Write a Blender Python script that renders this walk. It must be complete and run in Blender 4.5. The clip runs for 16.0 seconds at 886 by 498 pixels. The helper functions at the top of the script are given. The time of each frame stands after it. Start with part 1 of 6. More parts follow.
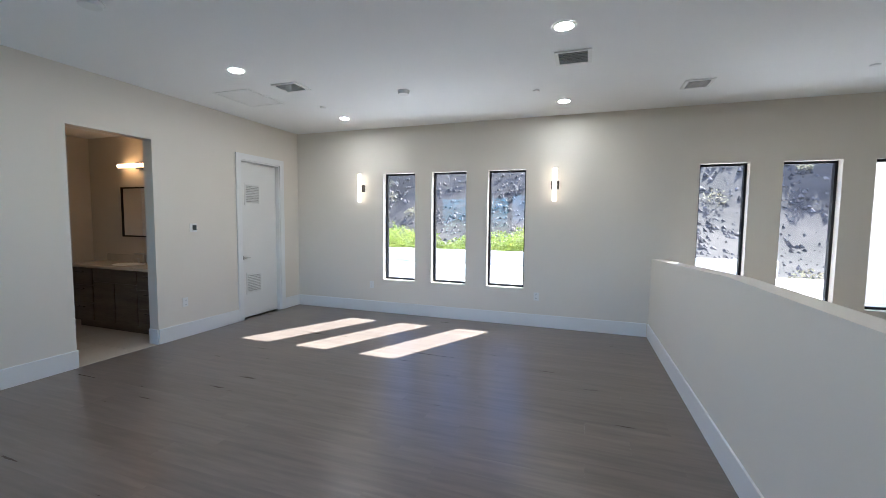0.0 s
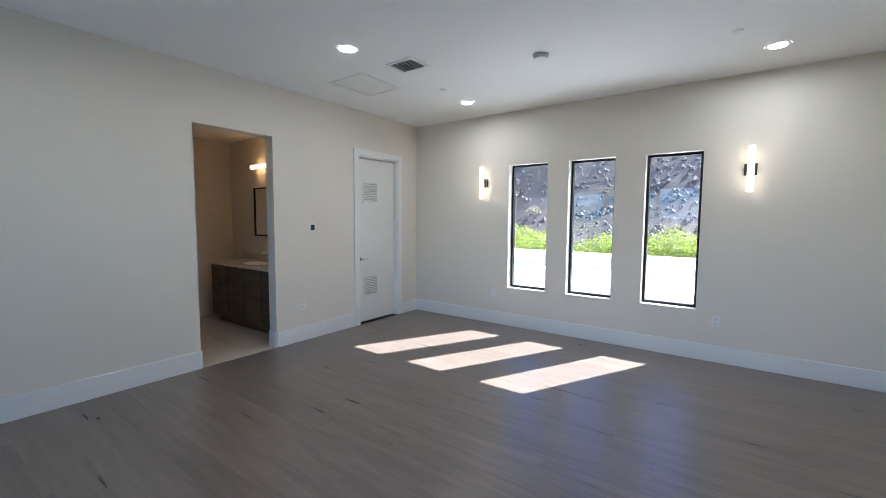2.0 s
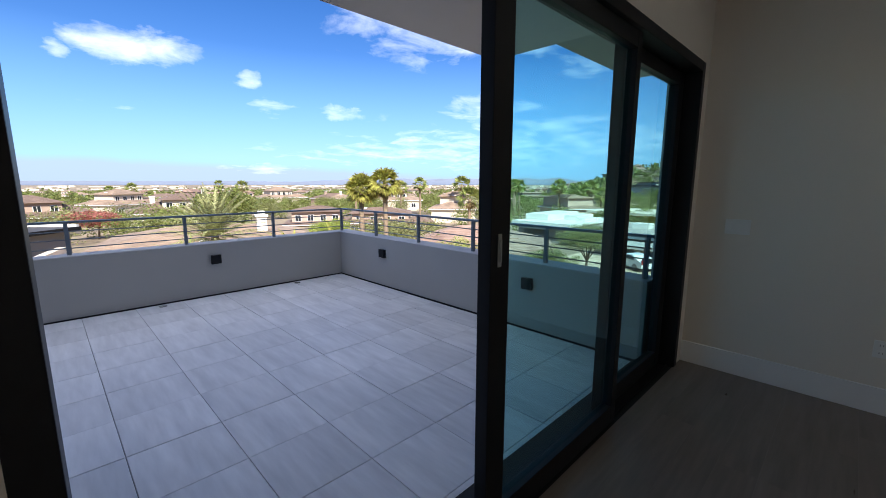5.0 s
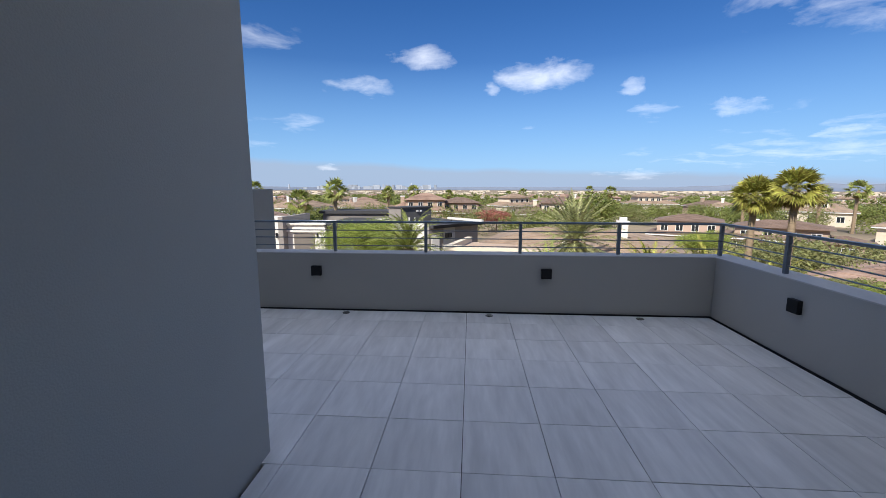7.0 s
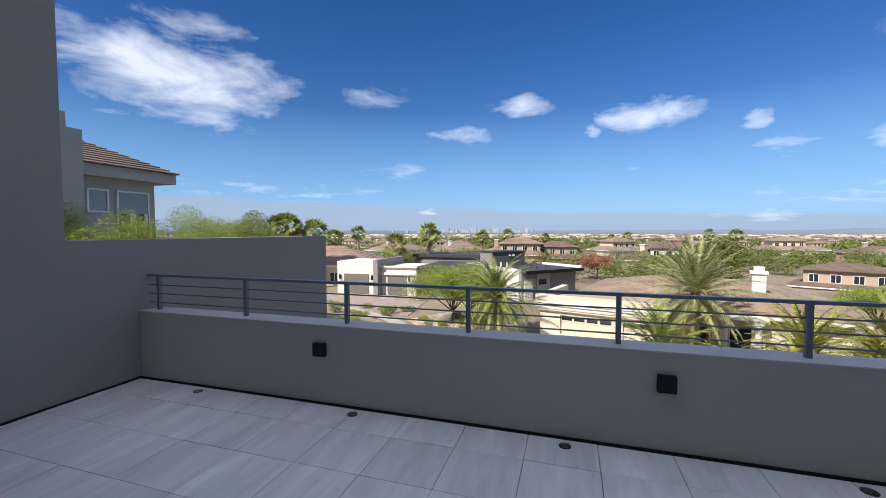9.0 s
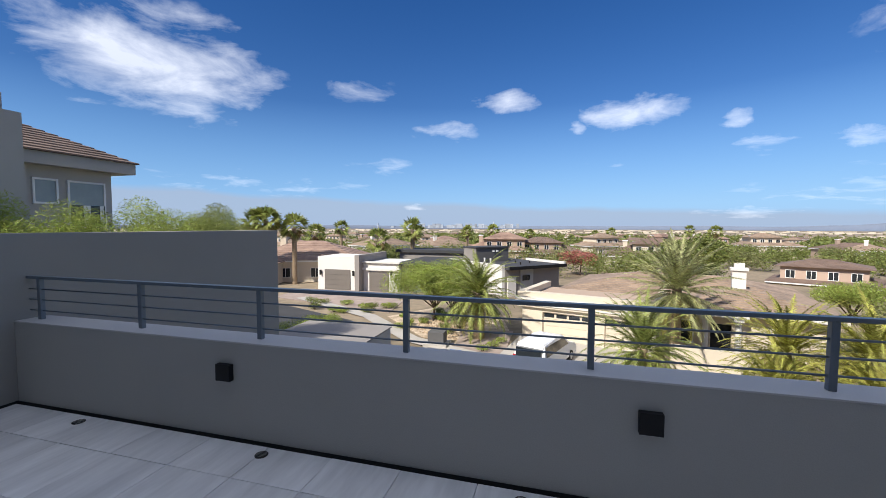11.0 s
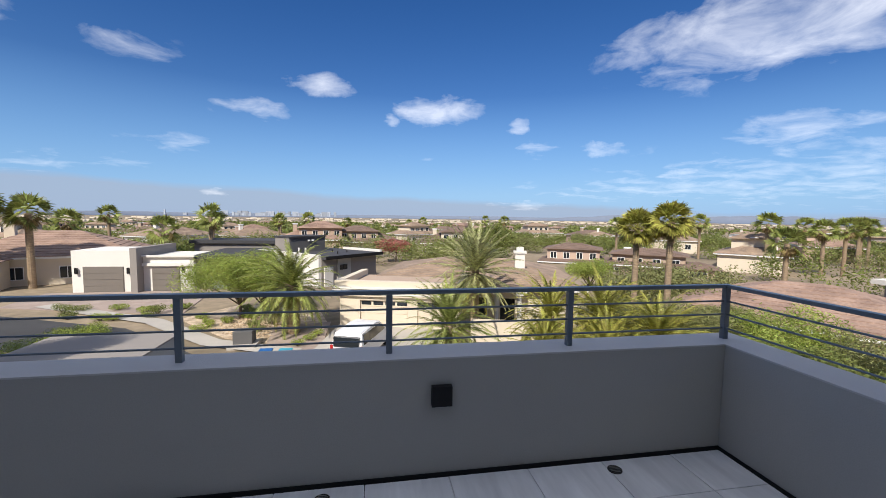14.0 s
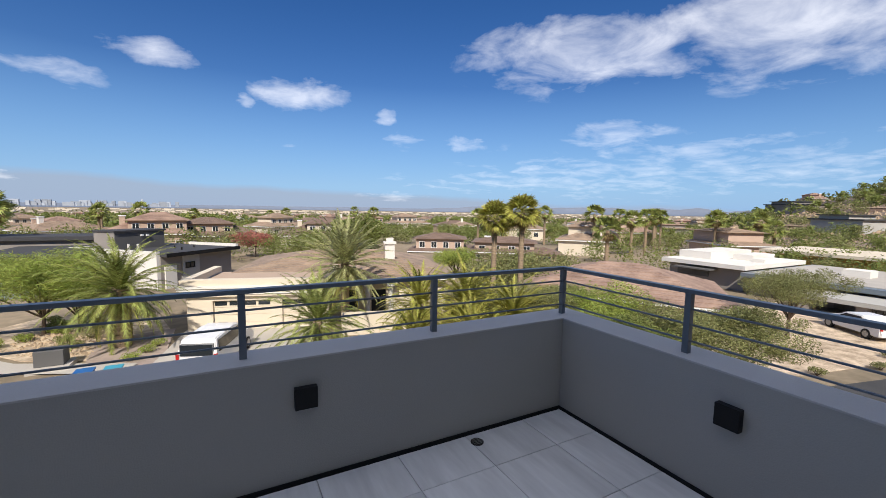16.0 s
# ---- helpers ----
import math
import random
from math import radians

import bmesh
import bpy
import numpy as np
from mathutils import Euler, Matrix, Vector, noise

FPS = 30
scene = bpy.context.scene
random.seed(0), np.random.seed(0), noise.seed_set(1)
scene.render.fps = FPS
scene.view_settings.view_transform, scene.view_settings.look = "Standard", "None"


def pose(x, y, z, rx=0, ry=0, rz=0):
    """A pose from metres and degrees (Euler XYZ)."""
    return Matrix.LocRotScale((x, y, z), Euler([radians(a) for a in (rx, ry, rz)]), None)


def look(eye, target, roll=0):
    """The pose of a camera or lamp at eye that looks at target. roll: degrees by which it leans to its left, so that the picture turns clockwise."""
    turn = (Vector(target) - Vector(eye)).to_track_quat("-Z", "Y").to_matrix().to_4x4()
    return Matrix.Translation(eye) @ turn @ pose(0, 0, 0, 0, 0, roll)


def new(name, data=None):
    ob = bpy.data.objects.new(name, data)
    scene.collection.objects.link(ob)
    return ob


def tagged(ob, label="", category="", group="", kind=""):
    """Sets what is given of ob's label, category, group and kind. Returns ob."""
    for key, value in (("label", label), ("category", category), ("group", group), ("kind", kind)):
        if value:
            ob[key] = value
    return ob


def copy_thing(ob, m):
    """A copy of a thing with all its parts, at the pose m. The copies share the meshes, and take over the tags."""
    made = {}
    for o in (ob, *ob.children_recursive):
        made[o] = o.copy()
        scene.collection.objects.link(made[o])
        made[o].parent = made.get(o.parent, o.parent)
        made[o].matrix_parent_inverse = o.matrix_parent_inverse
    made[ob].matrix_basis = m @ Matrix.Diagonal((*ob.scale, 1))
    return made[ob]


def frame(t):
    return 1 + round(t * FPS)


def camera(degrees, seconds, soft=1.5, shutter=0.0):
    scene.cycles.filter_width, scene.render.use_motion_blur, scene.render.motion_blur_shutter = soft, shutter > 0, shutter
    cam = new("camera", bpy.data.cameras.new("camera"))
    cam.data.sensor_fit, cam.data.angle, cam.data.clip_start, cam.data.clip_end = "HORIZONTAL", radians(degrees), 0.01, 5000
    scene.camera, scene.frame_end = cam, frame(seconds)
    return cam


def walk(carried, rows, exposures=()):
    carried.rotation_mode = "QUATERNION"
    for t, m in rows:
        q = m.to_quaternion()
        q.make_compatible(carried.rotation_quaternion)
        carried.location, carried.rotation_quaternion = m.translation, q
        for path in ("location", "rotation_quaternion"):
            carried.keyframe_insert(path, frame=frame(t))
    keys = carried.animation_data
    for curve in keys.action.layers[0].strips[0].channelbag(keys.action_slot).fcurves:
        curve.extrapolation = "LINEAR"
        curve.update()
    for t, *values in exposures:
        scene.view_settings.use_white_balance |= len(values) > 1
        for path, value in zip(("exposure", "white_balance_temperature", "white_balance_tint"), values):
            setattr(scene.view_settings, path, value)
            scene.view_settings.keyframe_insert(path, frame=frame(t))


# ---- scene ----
cam = camera(95.1, 16.0, soft=0.7)
PATH = [
    (0, (4.908, 0.465, 1.561), (4.247, 2.348, 1.42), 0.6),
    (0.5, (4.816, 0.685, 1.566), (4.155, 2.568, 1.433), 0.6),
    (1, (4.731, 0.948, 1.577), (4.022, 2.813, 1.438), 0.6),
    (1.5, (4.601, 1.142, 1.552), (3.744, 2.943, 1.403), 0.5),
    (2, (4.392, 1.24, 1.555), (3.222, 2.855, 1.405), 0.4),
    (2.5, (4.256, 1.224, 1.554), (2.689, 2.456, 1.388), 0.4),
    (3, (4.216, 1.215, 1.544), (2.342, 1.88, 1.333), 0.5),
    (3.5, (4.212, 1.14, 1.545), (2.236, 1.222, 1.27), 0.15),
    (4, (4.232, 1.18, 1.503), (2.316, 0.69, 1.208), 0.0),
    (4.5, (4.095, 1.085, 1.545), (2.383, 0.105, 1.217), 0.0),
    (5, (3.885, 0.938, 1.546), (2.499, -0.467, 1.222), 0.1),
    (7.5, (3.091, -0.759, 1.514), (3.432, -2.708, 1.223), 0.2),
    (8, (3.043, -1.182, 1.566), (3.488, -3.116, 1.322), 0.4),
    (8.5, (2.913, -1.647, 1.571), (3.439, -3.571, 1.416), -0.1),
    (9, (2.902, -2.066, 1.571), (3.499, -3.973, 1.483), -0.1),
    (11.5, (2.73, -2.894, 1.558), (3.195, -4.835, 1.433), 0.5),
    (12, (2.713, -2.914, 1.557), (3.028, -4.884, 1.419), 0.5),
    (12.5, (2.698, -2.924, 1.558), (2.858, -4.912, 1.415), 0.5),
    (13, (2.68, -2.914, 1.557), (2.675, -4.909, 1.415), 0.6),
    (13.5, (2.663, -2.922, 1.557), (2.486, -4.909, 1.409), 0.7),
    (14, (2.644, -2.931, 1.552), (2.299, -4.895, 1.393), 0.8),
    (14.5, (2.628, -2.934, 1.555), (2.127, -4.862, 1.38), 0.7),
    (15, (2.62, -2.938, 1.549), (1.987, -4.826, 1.363), 0.8),
    (15.5, (2.616, -2.941, 1.547), (1.847, -4.778, 1.356), 0.9),
    (16, (2.602, -2.948, 1.552), (1.66, -4.702, 1.358), 0.9),
]
EXPOSURES = [(0.0, 2.7, 5450, 10), (2.0, 2.65, 5450, 10), (2.8, 2.75, 5700, 10), (3.5, 2.9, 6800, 14), (4.0, 2.35, 7000, 15), (4.5, 1.65, 6450, 14), (5.0, 1.0, 6100, 13),
             (7.3, 0.4, 6200, 10), (12.0, 0.38, 6250, 10), (16.0, 0.24, 6400, 11)]
walk(cam, [(t, look(eye, target, roll)) for t, eye, target, roll in PATH], EXPOSURES)

# ---------------------------------------------------------------- world and sun
SUN_DIR = Vector((0.49, 0.96, 1.0)).normalized()      # towards the sun
SUN_ELEV = math.asin(SUN_DIR.z)
SUN_AZ = math.atan2(SUN_DIR.x, SUN_DIR.y)

# clouds: azimuth from the terrace's front, elevation, half width, half height (degrees), thickness
CLOUDS = [(5.4, 16.7, 4.5, 1.5, 0.85), (13.4, 13.3, 4.9, 1.9, 0.6), (-9.4, 14.2, 6.8, 1.7, 1), (-19.5, 12.4, 2.1, 0.9, 0.95),
          (-2.0, 12.7, 1.7, 1.0, 0.8), (-22.6, 9.7, 3.6, 1.2, 0.65), (-31.2, 8.7, 2.9, 0.8, 1), (-39.7, 5.6, 2.3, 0.5, 0.9),
          (23.7, 8.5, 6.5, 1.5, 0.45), (-9.5, 8.5, 5.9, 1.0, 0.45), (-50.8, 9.2, 7.4, 1.8, 0.75), (-45.9, 19.6, 15.3, 4.0, 1),
          (27.2, 18.1, 5.4, 1.9, 0.4), (19.4, 3.0, 1.7, 0.4, 1), (-21.3, 1.8, 5.3, 0.6, 0.8), (-33.4, 5.6, 11.2, 0.9, 0.4),
          (-47.9, 2.9, 8.4, 1.4, 0.5), (49.8, 17.9, 11.7, 4.9, 1), (27.6, 18.4, 4.9, 1.2, 0.45), (-62.8, 13.3, 6.8, 1.8, 0.4),
          (-62.0, 5.5, 30.0, 3.4, 0.64), (-70.0, 20.5, 17.0, 6.0, 1.0), (-45.0, 4.0, 24.0, 1.6, 0.7), (40.0, 5.5, 16.0, 1.2, 0.5)]

world = bpy.data.worlds.new("sky")
scene.world = world
world.use_nodes = True
wn, wl = world.node_tree.nodes, world.node_tree.links
wn.clear()


def wmath(op, a, b=None, c=None, clamp=False):
    n = wn.new("ShaderNodeMath")
    n.operation, n.use_clamp = op, clamp
    for i, v in enumerate((a, b, c)):
        if v is None:
            continue
        if isinstance(v, (int, float)):
            n.inputs[i].default_value = v
        else:
            wl.new(v, n.inputs[i])
    return n.outputs[0]


sky = wn.new("ShaderNodeTexSky")
sky.sky_type, sky.sun_disc = "NISHITA", False
sky.sun_elevation, sky.sun_rotation = SUN_ELEV, SUN_AZ
sky.altitude, sky.air_density, sky.dust_density, sky.ozone_density = 700, 1.0, 0.25, 2.2
coord = wn.new("ShaderNodeTexCoord")
sep = wn.new("ShaderNodeSeparateXYZ")
wl.new(coord.outputs["Generated"], sep.inputs[0])
azim = wmath("MULTIPLY", wmath("ARCTAN2", sep.outputs[0], wmath("MULTIPLY", sep.outputs[1], -1.0)), 57.2958)
elev = wmath("MULTIPLY", wmath("ARCSINE", sep.outputs[2]), 57.2958)
# coordinates on the cloud layer, so that clouds flatten towards the horizon
den = wmath("ADD", wmath("MAXIMUM", sep.outputs[2], 0.0), 0.13)
flat = wn.new("ShaderNodeCombineXYZ")
wl.new(wmath("DIVIDE", sep.outputs[0], den), flat.inputs[0])
wl.new(wmath("DIVIDE", sep.outputs[1], den), flat.inputs[1])
puff = wn.new("ShaderNodeTexNoise")
puff.inputs["Scale"].default_value, puff.inputs["Detail"].default_value = 3.2, 8
puff.inputs["Roughness"].default_value, puff.inputs["Distortion"].default_value = 0.58, 0.35
wl.new(flat.outputs[0], puff.inputs["Vector"])
wob = wn.new("ShaderNodeTexNoise")
wob.inputs["Scale"].default_value, wob.inputs["Detail"].default_value, wob.inputs["Roughness"].default_value = 7.0, 6, 0.6
wl.new(coord.outputs["Generated"], wob.inputs["Vector"])
wsep = wn.new("ShaderNodeSeparateColor")
wl.new(wob.outputs["Color"], wsep.inputs[0])
az_w = wmath("MULTIPLY_ADD", wmath("SUBTRACT", wsep.outputs[0], 0.5), 9.0, azim)
el_w = wmath("MULTIPLY_ADD", wmath("SUBTRACT", wsep.outputs[1], 0.5), 4.0, elev)
total = None
for a, e, w, h, thick in CLOUDS:
    da = wmath("DIVIDE", wmath("SUBTRACT", az_w, a), w * 1.35)
    de = wmath("DIVIDE", wmath("SUBTRACT", el_w, e), h * 1.5)
    r = wmath("ADD", wmath("MULTIPLY", da, da), wmath("MULTIPLY", de, de))
    one = wmath("MULTIPLY", wmath("SUBTRACT", 1.0, r, clamp=True), thick)
    total = one if total is None else wmath("MAXIMUM", total, one)
# unseen broken cloud added above the view, to brighten and whiten the shade
high_fill = wmath("MULTIPLY", wmath("DIVIDE", wmath("SUBTRACT", elev, 34.0), 14.0, clamp=True), 0.8)
total = wmath("MAXIMUM", total, high_fill)
dens = wmath("MULTIPLY_ADD", puff.outputs["Fac"], 1.9, wmath("SUBTRACT", wmath("MULTIPLY", total, 0.95), 1.36))
dens = wmath("MULTIPLY", dens, 1.35, clamp=True)
dens = wmath("MULTIPLY", dens, wmath("MULTIPLY", total, 2.5, clamp=True))
# grey-blue bank low over the plain
bank_n = wn.new("ShaderNodeTexNoise")
bank_n.inputs["Scale"].default_value, bank_n.inputs["Detail"].default_value = 5.0, 4
wl.new(coord.outputs["Generated"], bank_n.inputs["Vector"])
bank_top = wmath("ADD", wmath("MULTIPLY_ADD", bank_n.outputs["Fac"], 2.0, 1.9), wmath("MULTIPLY", azim, 0.035))
bank = wmath("MULTIPLY", wmath("SUBTRACT", bank_top, elev), 1.3, clamp=True)
mix1 = wn.new("ShaderNodeMix")
mix1.data_type = "RGBA"
mix1.inputs["B"].default_value = (3.1, 3.55, 4.4, 1)
wl.new(wmath("MULTIPLY", bank, 0.72), mix1.inputs["Factor"])
vivid = wn.new("ShaderNodeHueSaturation")
vivid.inputs["Saturation"].default_value, vivid.inputs["Value"].default_value = 1.34, 0.74
vivid.inputs["Hue"].default_value = 0.512
wl.new(sky.outputs[0], vivid.inputs["Color"])
low = wn.new("ShaderNodeMix")
low.data_type = "RGBA"
low.inputs["B"].default_value = (1.75, 3.55, 6.4, 1)
wl.new(wmath("MULTIPLY", wmath("DIVIDE", wmath("SUBTRACT", 16.0, elev), 16.0, clamp=True), 0.85), low.inputs["Factor"])
wl.new(vivid.outputs[0], low.inputs["A"])
wl.new(low.outputs["Result"], mix1.inputs["A"])
mix2 = wn.new("ShaderNodeMix")
mix2.data_type = "RGBA"
mix2.inputs["B"].default_value = (10.0, 10.0, 10.2, 1)
wl.new(wmath("MULTIPLY", dens, wmath("MULTIPLY_ADD", wmath("DIVIDE", elev, 40.0, clamp=True), 0.6, 0.3)), mix2.inputs["Factor"])
wl.new(mix1.outputs["Result"], mix2.inputs["A"])
back = wn.new("ShaderNodeBackground")
back.inputs["Strength"].default_value = 0.11
wl.new(mix2.outputs["Result"], back.inputs["Color"])
wout = wn.new("ShaderNodeOutputWorld")
wl.new(back.outputs[0], wout.inputs["Surface"])

sun_data = bpy.data.lights.new("sun", "SUN")
sun_data.energy, sun_data.angle, sun_data.color = 4.6, radians(0.5), (1.0, 0.92, 0.79)
sun = new("sun", sun_data)
sun.matrix_basis = look(SUN_DIR * 30, (0, 0, 0))


# ---------------------------------------------------------------- materials
def mat(name, col, rough=0.6, metal=0.0, var=0.12, scale=3.0, bump=0.1, fine=60.0, rnd=0.0, stretch=(1, 1, 1), spec=0.5, col2=None, hue=0.0, island=0.0, turn=0.0):
    m = bpy.data.materials.new(name)
    m.use_nodes = True
    n, l = m.node_tree.nodes, m.node_tree.links
    b = n["Principled BSDF"]
    b.inputs["Roughness"].default_value, b.inputs["Metallic"].default_value = rough, metal
    b.inputs["Specular IOR Level"].default_value = spec
    tc = n.new("ShaderNodeTexCoord")
    mp = n.new("ShaderNodeMapping")
    mp.inputs["Scale"].default_value, mp.inputs["Rotation"].default_value = stretch, (0, 0, radians(turn))
    l.new(tc.outputs["Object"], mp.inputs["Vector"])
    big, small = n.new("ShaderNodeTexNoise"), n.new("ShaderNodeTexNoise")
    big.inputs["Scale"].default_value, big.inputs["Detail"].default_value = scale, 5
    small.inputs["Scale"].default_value, small.inputs["Detail"].default_value = fine, 3
    for t in (big, small):
        l.new(mp.outputs[0], t.inputs["Vector"])
    add = n.new("ShaderNodeMath")
    add.operation = "MULTIPLY_ADD"
    l.new(small.outputs["Fac"], add.inputs[0])
    add.inputs[1].default_value = 0.5
    l.new(big.outputs["Fac"], add.inputs[2])
    rng = n.new("ShaderNodeMapRange")
    rng.inputs["From Min"].default_value, rng.inputs["From Max"].default_value = 0.45, 1.05
    l.new(add.outputs[0], rng.inputs["Value"])
    mx = n.new("ShaderNodeMix")
    mx.data_type = "RGBA"
    lo = [c * (1 - var) for c in col]
    hi = [min(1, c * (1 + var)) for c in (col2 or col)]
    mx.inputs["A"].default_value, mx.inputs["B"].default_value = (*lo, 1), (*hi, 1)
    l.new(rng.outputs[0], mx.inputs["Factor"])
    out = mx.outputs["Result"]
    if rnd or island:
        src = n.new("ShaderNodeNewGeometry").outputs["Random Per Island"] if island else n.new("ShaderNodeObjectInfo").outputs["Random"]
        k = island or rnd
        r2 = n.new("ShaderNodeMapRange")
        r2.inputs["To Min"].default_value, r2.inputs["To Max"].default_value = 1 - k, 1 + k
        l.new(src, r2.inputs["Value"])
        hs = n.new("ShaderNodeHueSaturation")
        l.new(r2.outputs[0], hs.inputs["Value"])
        if hue:
            r3 = n.new("ShaderNodeMapRange")
            r3.inputs["To Min"].default_value, r3.inputs["To Max"].default_value = 0.5 - hue, 0.5 + hue
            l.new(src, r3.inputs["Value"])
            l.new(r3.outputs[0], hs.inputs["Hue"])
        l.new(out, hs.inputs["Color"])
        out = hs.outputs[0]
        if rnd:
            sc = n.new("ShaderNodeMath")
            sc.operation = "MULTIPLY"
            sc.inputs[1].default_value = 37.0
            l.new(src, sc.inputs[0])
            l.new(sc.outputs[0], mp.inputs["Location"])
    l.new(out, b.inputs["Base Color"])
    if bump:
        bp = n.new("ShaderNodeBump")
        bp.inputs["Strength"].default_value, bp.inputs["Distance"].default_value = bump, 0.01
        l.new(small.outputs["Fac"], bp.inputs["Height"])
        l.new(bp.outputs[0], b.inputs["Normal"])
    rr = n.new("ShaderNodeMapRange")
    rr.inputs["To Min"].default_value, rr.inputs["To Max"].default_value = max(0.02, rough - 0.06), min(1, rough + 0.06)
    l.new(big.outputs["Fac"], rr.inputs["Value"])
    l.new(rr.outputs[0], b.inputs["Roughness"])
    return m


def glow(name, col, strength):
    m = bpy.data.materials.new(name)
    m.use_nodes = True
    b = m.node_tree.nodes["Principled BSDF"]
    b.inputs["Base Color"].default_value = (*[min(1, c * 0.9) for c in col], 1)
    b.inputs["Emission Color"].default_value, b.inputs["Emission Strength"].default_value = (*col, 1), strength
    return m


def pane_glass(name, tint, rough=0.0):
    m = bpy.data.materials.new(name)
    m.use_nodes = True
    n, l = m.node_tree.nodes, m.node_tree.links
    n.remove(n["Principled BSDF"])
    tr, gl, fr, mx = n.new("ShaderNodeBsdfTransparent"), n.new("ShaderNodeBsdfGlossy"), n.new("ShaderNodeLayerWeight"), n.new("ShaderNodeMixShader")
    pw, ma = n.new("ShaderNodeMath"), n.new("ShaderNodeMath")
    pw.operation, ma.operation = "POWER", "MULTIPLY_ADD"
    pw.inputs[1].default_value, ma.inputs[1].default_value, ma.inputs[2].default_value = 5.0, 0.96, 0.04
    l.new(fr.outputs["Facing"], pw.inputs[0]), l.new(pw.outputs[0], ma.inputs[0])
    tr.inputs["Color"].default_value = (*tint, 1)
    gl.inputs["Roughness"].default_value = rough
    l.new(ma.outputs[0], mx.inputs[0]), l.new(tr.outputs[0], mx.inputs[1]), l.new(gl.outputs[0], mx.inputs[2])
    l.new(mx.outputs[0], n["Material Output"].inputs["Surface"])
    return m


def leaf_mat(name, col, col2, k=0.35):
    m = mat(name, col, 0.55, var=0.25, scale=0.9, bump=0, fine=9, col2=col2, island=k, hue=0.02, spec=0.3)
    n, l = m.node_tree.nodes, m.node_tree.links
    b = n["Principled BSDF"]
    tl, mx = n.new("ShaderNodeBsdfTranslucent"), n.new("ShaderNodeMixShader")
    l.new(b.inputs["Base Color"].links[0].from_socket, tl.inputs["Color"])
    mx.inputs[0].default_value = 0.35
    l.new(b.outputs[0], mx.inputs[1]), l.new(tl.outputs[0], mx.inputs[2])
    l.new(mx.outputs[0], n["Material Output"].inputs["Surface"])
    return m


M_WALL = mat("greige_wall_paint", (0.75, 0.7, 0.62), 0.75, var=0.025, scale=0.7, bump=0.06, fine=220)
M_CEIL = mat("white_ceiling_paint", (0.86, 0.86, 0.85), 0.85, var=0.02, scale=0.6, bump=0.05, fine=200)
M_TRIM = mat("white_trim_paint", (0.8, 0.8, 0.79), 0.4, var=0.02, scale=2, bump=0.02, fine=90)
M_DOOR = mat("white_door_paint", (0.78, 0.775, 0.75), 0.42, var=0.02, scale=2, bump=0.03, fine=90)
M_PLANK = mat("grey_brown_wood_plank", (0.15, 0.122, 0.104), 0.3, var=0.1, scale=1.6, bump=0, fine=4, rnd=0.06, stretch=(0.9, 9, 1), col2=(0.2, 0.165, 0.14))
M_SUBFLOOR = mat("dark_subfloor", (0.03, 0.026, 0.022), 0.8)
M_BLACK = mat("black_aluminium", (0.01, 0.01, 0.011), 0.5, spec=0.3, var=0.1, bump=0.03, fine=150)
M_STUCCO = mat("grey_stucco", (0.43, 0.42, 0.39), 0.9, var=0.07, scale=0.8, bump=0.15, fine=140)
# same stucco as above, darkened to paint in the east wall's shade
M_STUCCO_SHADE = mat("shade_darkened_grey_stucco", (0.3, 0.29, 0.265), 0.9, var=0.07, scale=0.8, bump=0.15, fine=140)
M_CAP = mat("pale_stucco_cap", (0.55, 0.54, 0.53), 0.85, var=0.06, scale=1.2, bump=0.3, fine=120)
M_SOFFIT = mat("pale_soffit_stucco", (0.62, 0.59, 0.56), 0.9, var=0.04, scale=1, bump=0.25, fine=140)
M_TILE = mat("pale_grey_porcelain_paver", (0.72, 0.72, 0.72), 0.42, var=0.17, scale=1.5, bump=0.06, fine=6, rnd=0.05, stretch=(3.2, 0.5, 1), turn=32)
M_GAP = mat("dark_joint", (0.02, 0.02, 0.02), 0.95)
M_RAIL = mat("slate_blue_painted_steel", (0.15, 0.18, 0.21), 0.35, var=0.08, scale=6, bump=0.05, fine=120)
M_GLASS_T = pane_glass("teal_tinted_glass", (0.66, 0.9, 0.89))
M_GLASS = pane_glass("clear_glass", (0.97, 0.985, 0.98))
M_CHROME = mat("brushed_nickel", (0.6, 0.6, 0.58), 0.28, 1.0, var=0.05, bump=0.02)
M_DARKMETAL = mat("bronze_metal", (0.05, 0.045, 0.04), 0.35, 0.8, var=0.05)
M_PLASTIC = mat("white_plastic", (0.78, 0.78, 0.76), 0.4, var=0.02, bump=0)
M_VENT = mat("vent_shade_grey", (0.13, 0.13, 0.13), 0.7, bump=0)
M_SCREEN = mat("dark_display", (0.03, 0.04, 0.04), 0.2, bump=0)
M_STEELBOX = mat("galvanised_steel_box", (0.32, 0.33, 0.32), 0.45, 0.6, var=0.2, scale=9)
M_CABLE = mat("black_cable", (0.015, 0.015, 0.015), 0.5)
M_VANITY = mat("dark_wood_vanity", (0.075, 0.058, 0.045), 0.45, var=0.3, scale=2, fine=14, stretch=(1, 1, 7), col2=(0.11, 0.09, 0.07))
M_COUNTER = mat("pale_quartz", (0.68, 0.64, 0.57), 0.25, var=0.05, scale=4)
M_BATHTILE = mat("beige_bath_tile", (0.5, 0.45, 0.38), 0.35, var=0.08, scale=2, rnd=0.04)
M_MIRROR = mat("mirror_silver", (0.9, 0.9, 0.9), 0.02, 1.0, var=0.0, bump=0)
M_SCONCE = glow("sconce_glow", (1.0, 0.83, 0.6), 0.8)
M_BATHLIGHT = glow("bath_light_glow", (1.0, 0.55, 0.22), 1.3)
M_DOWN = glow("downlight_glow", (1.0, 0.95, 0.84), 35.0)
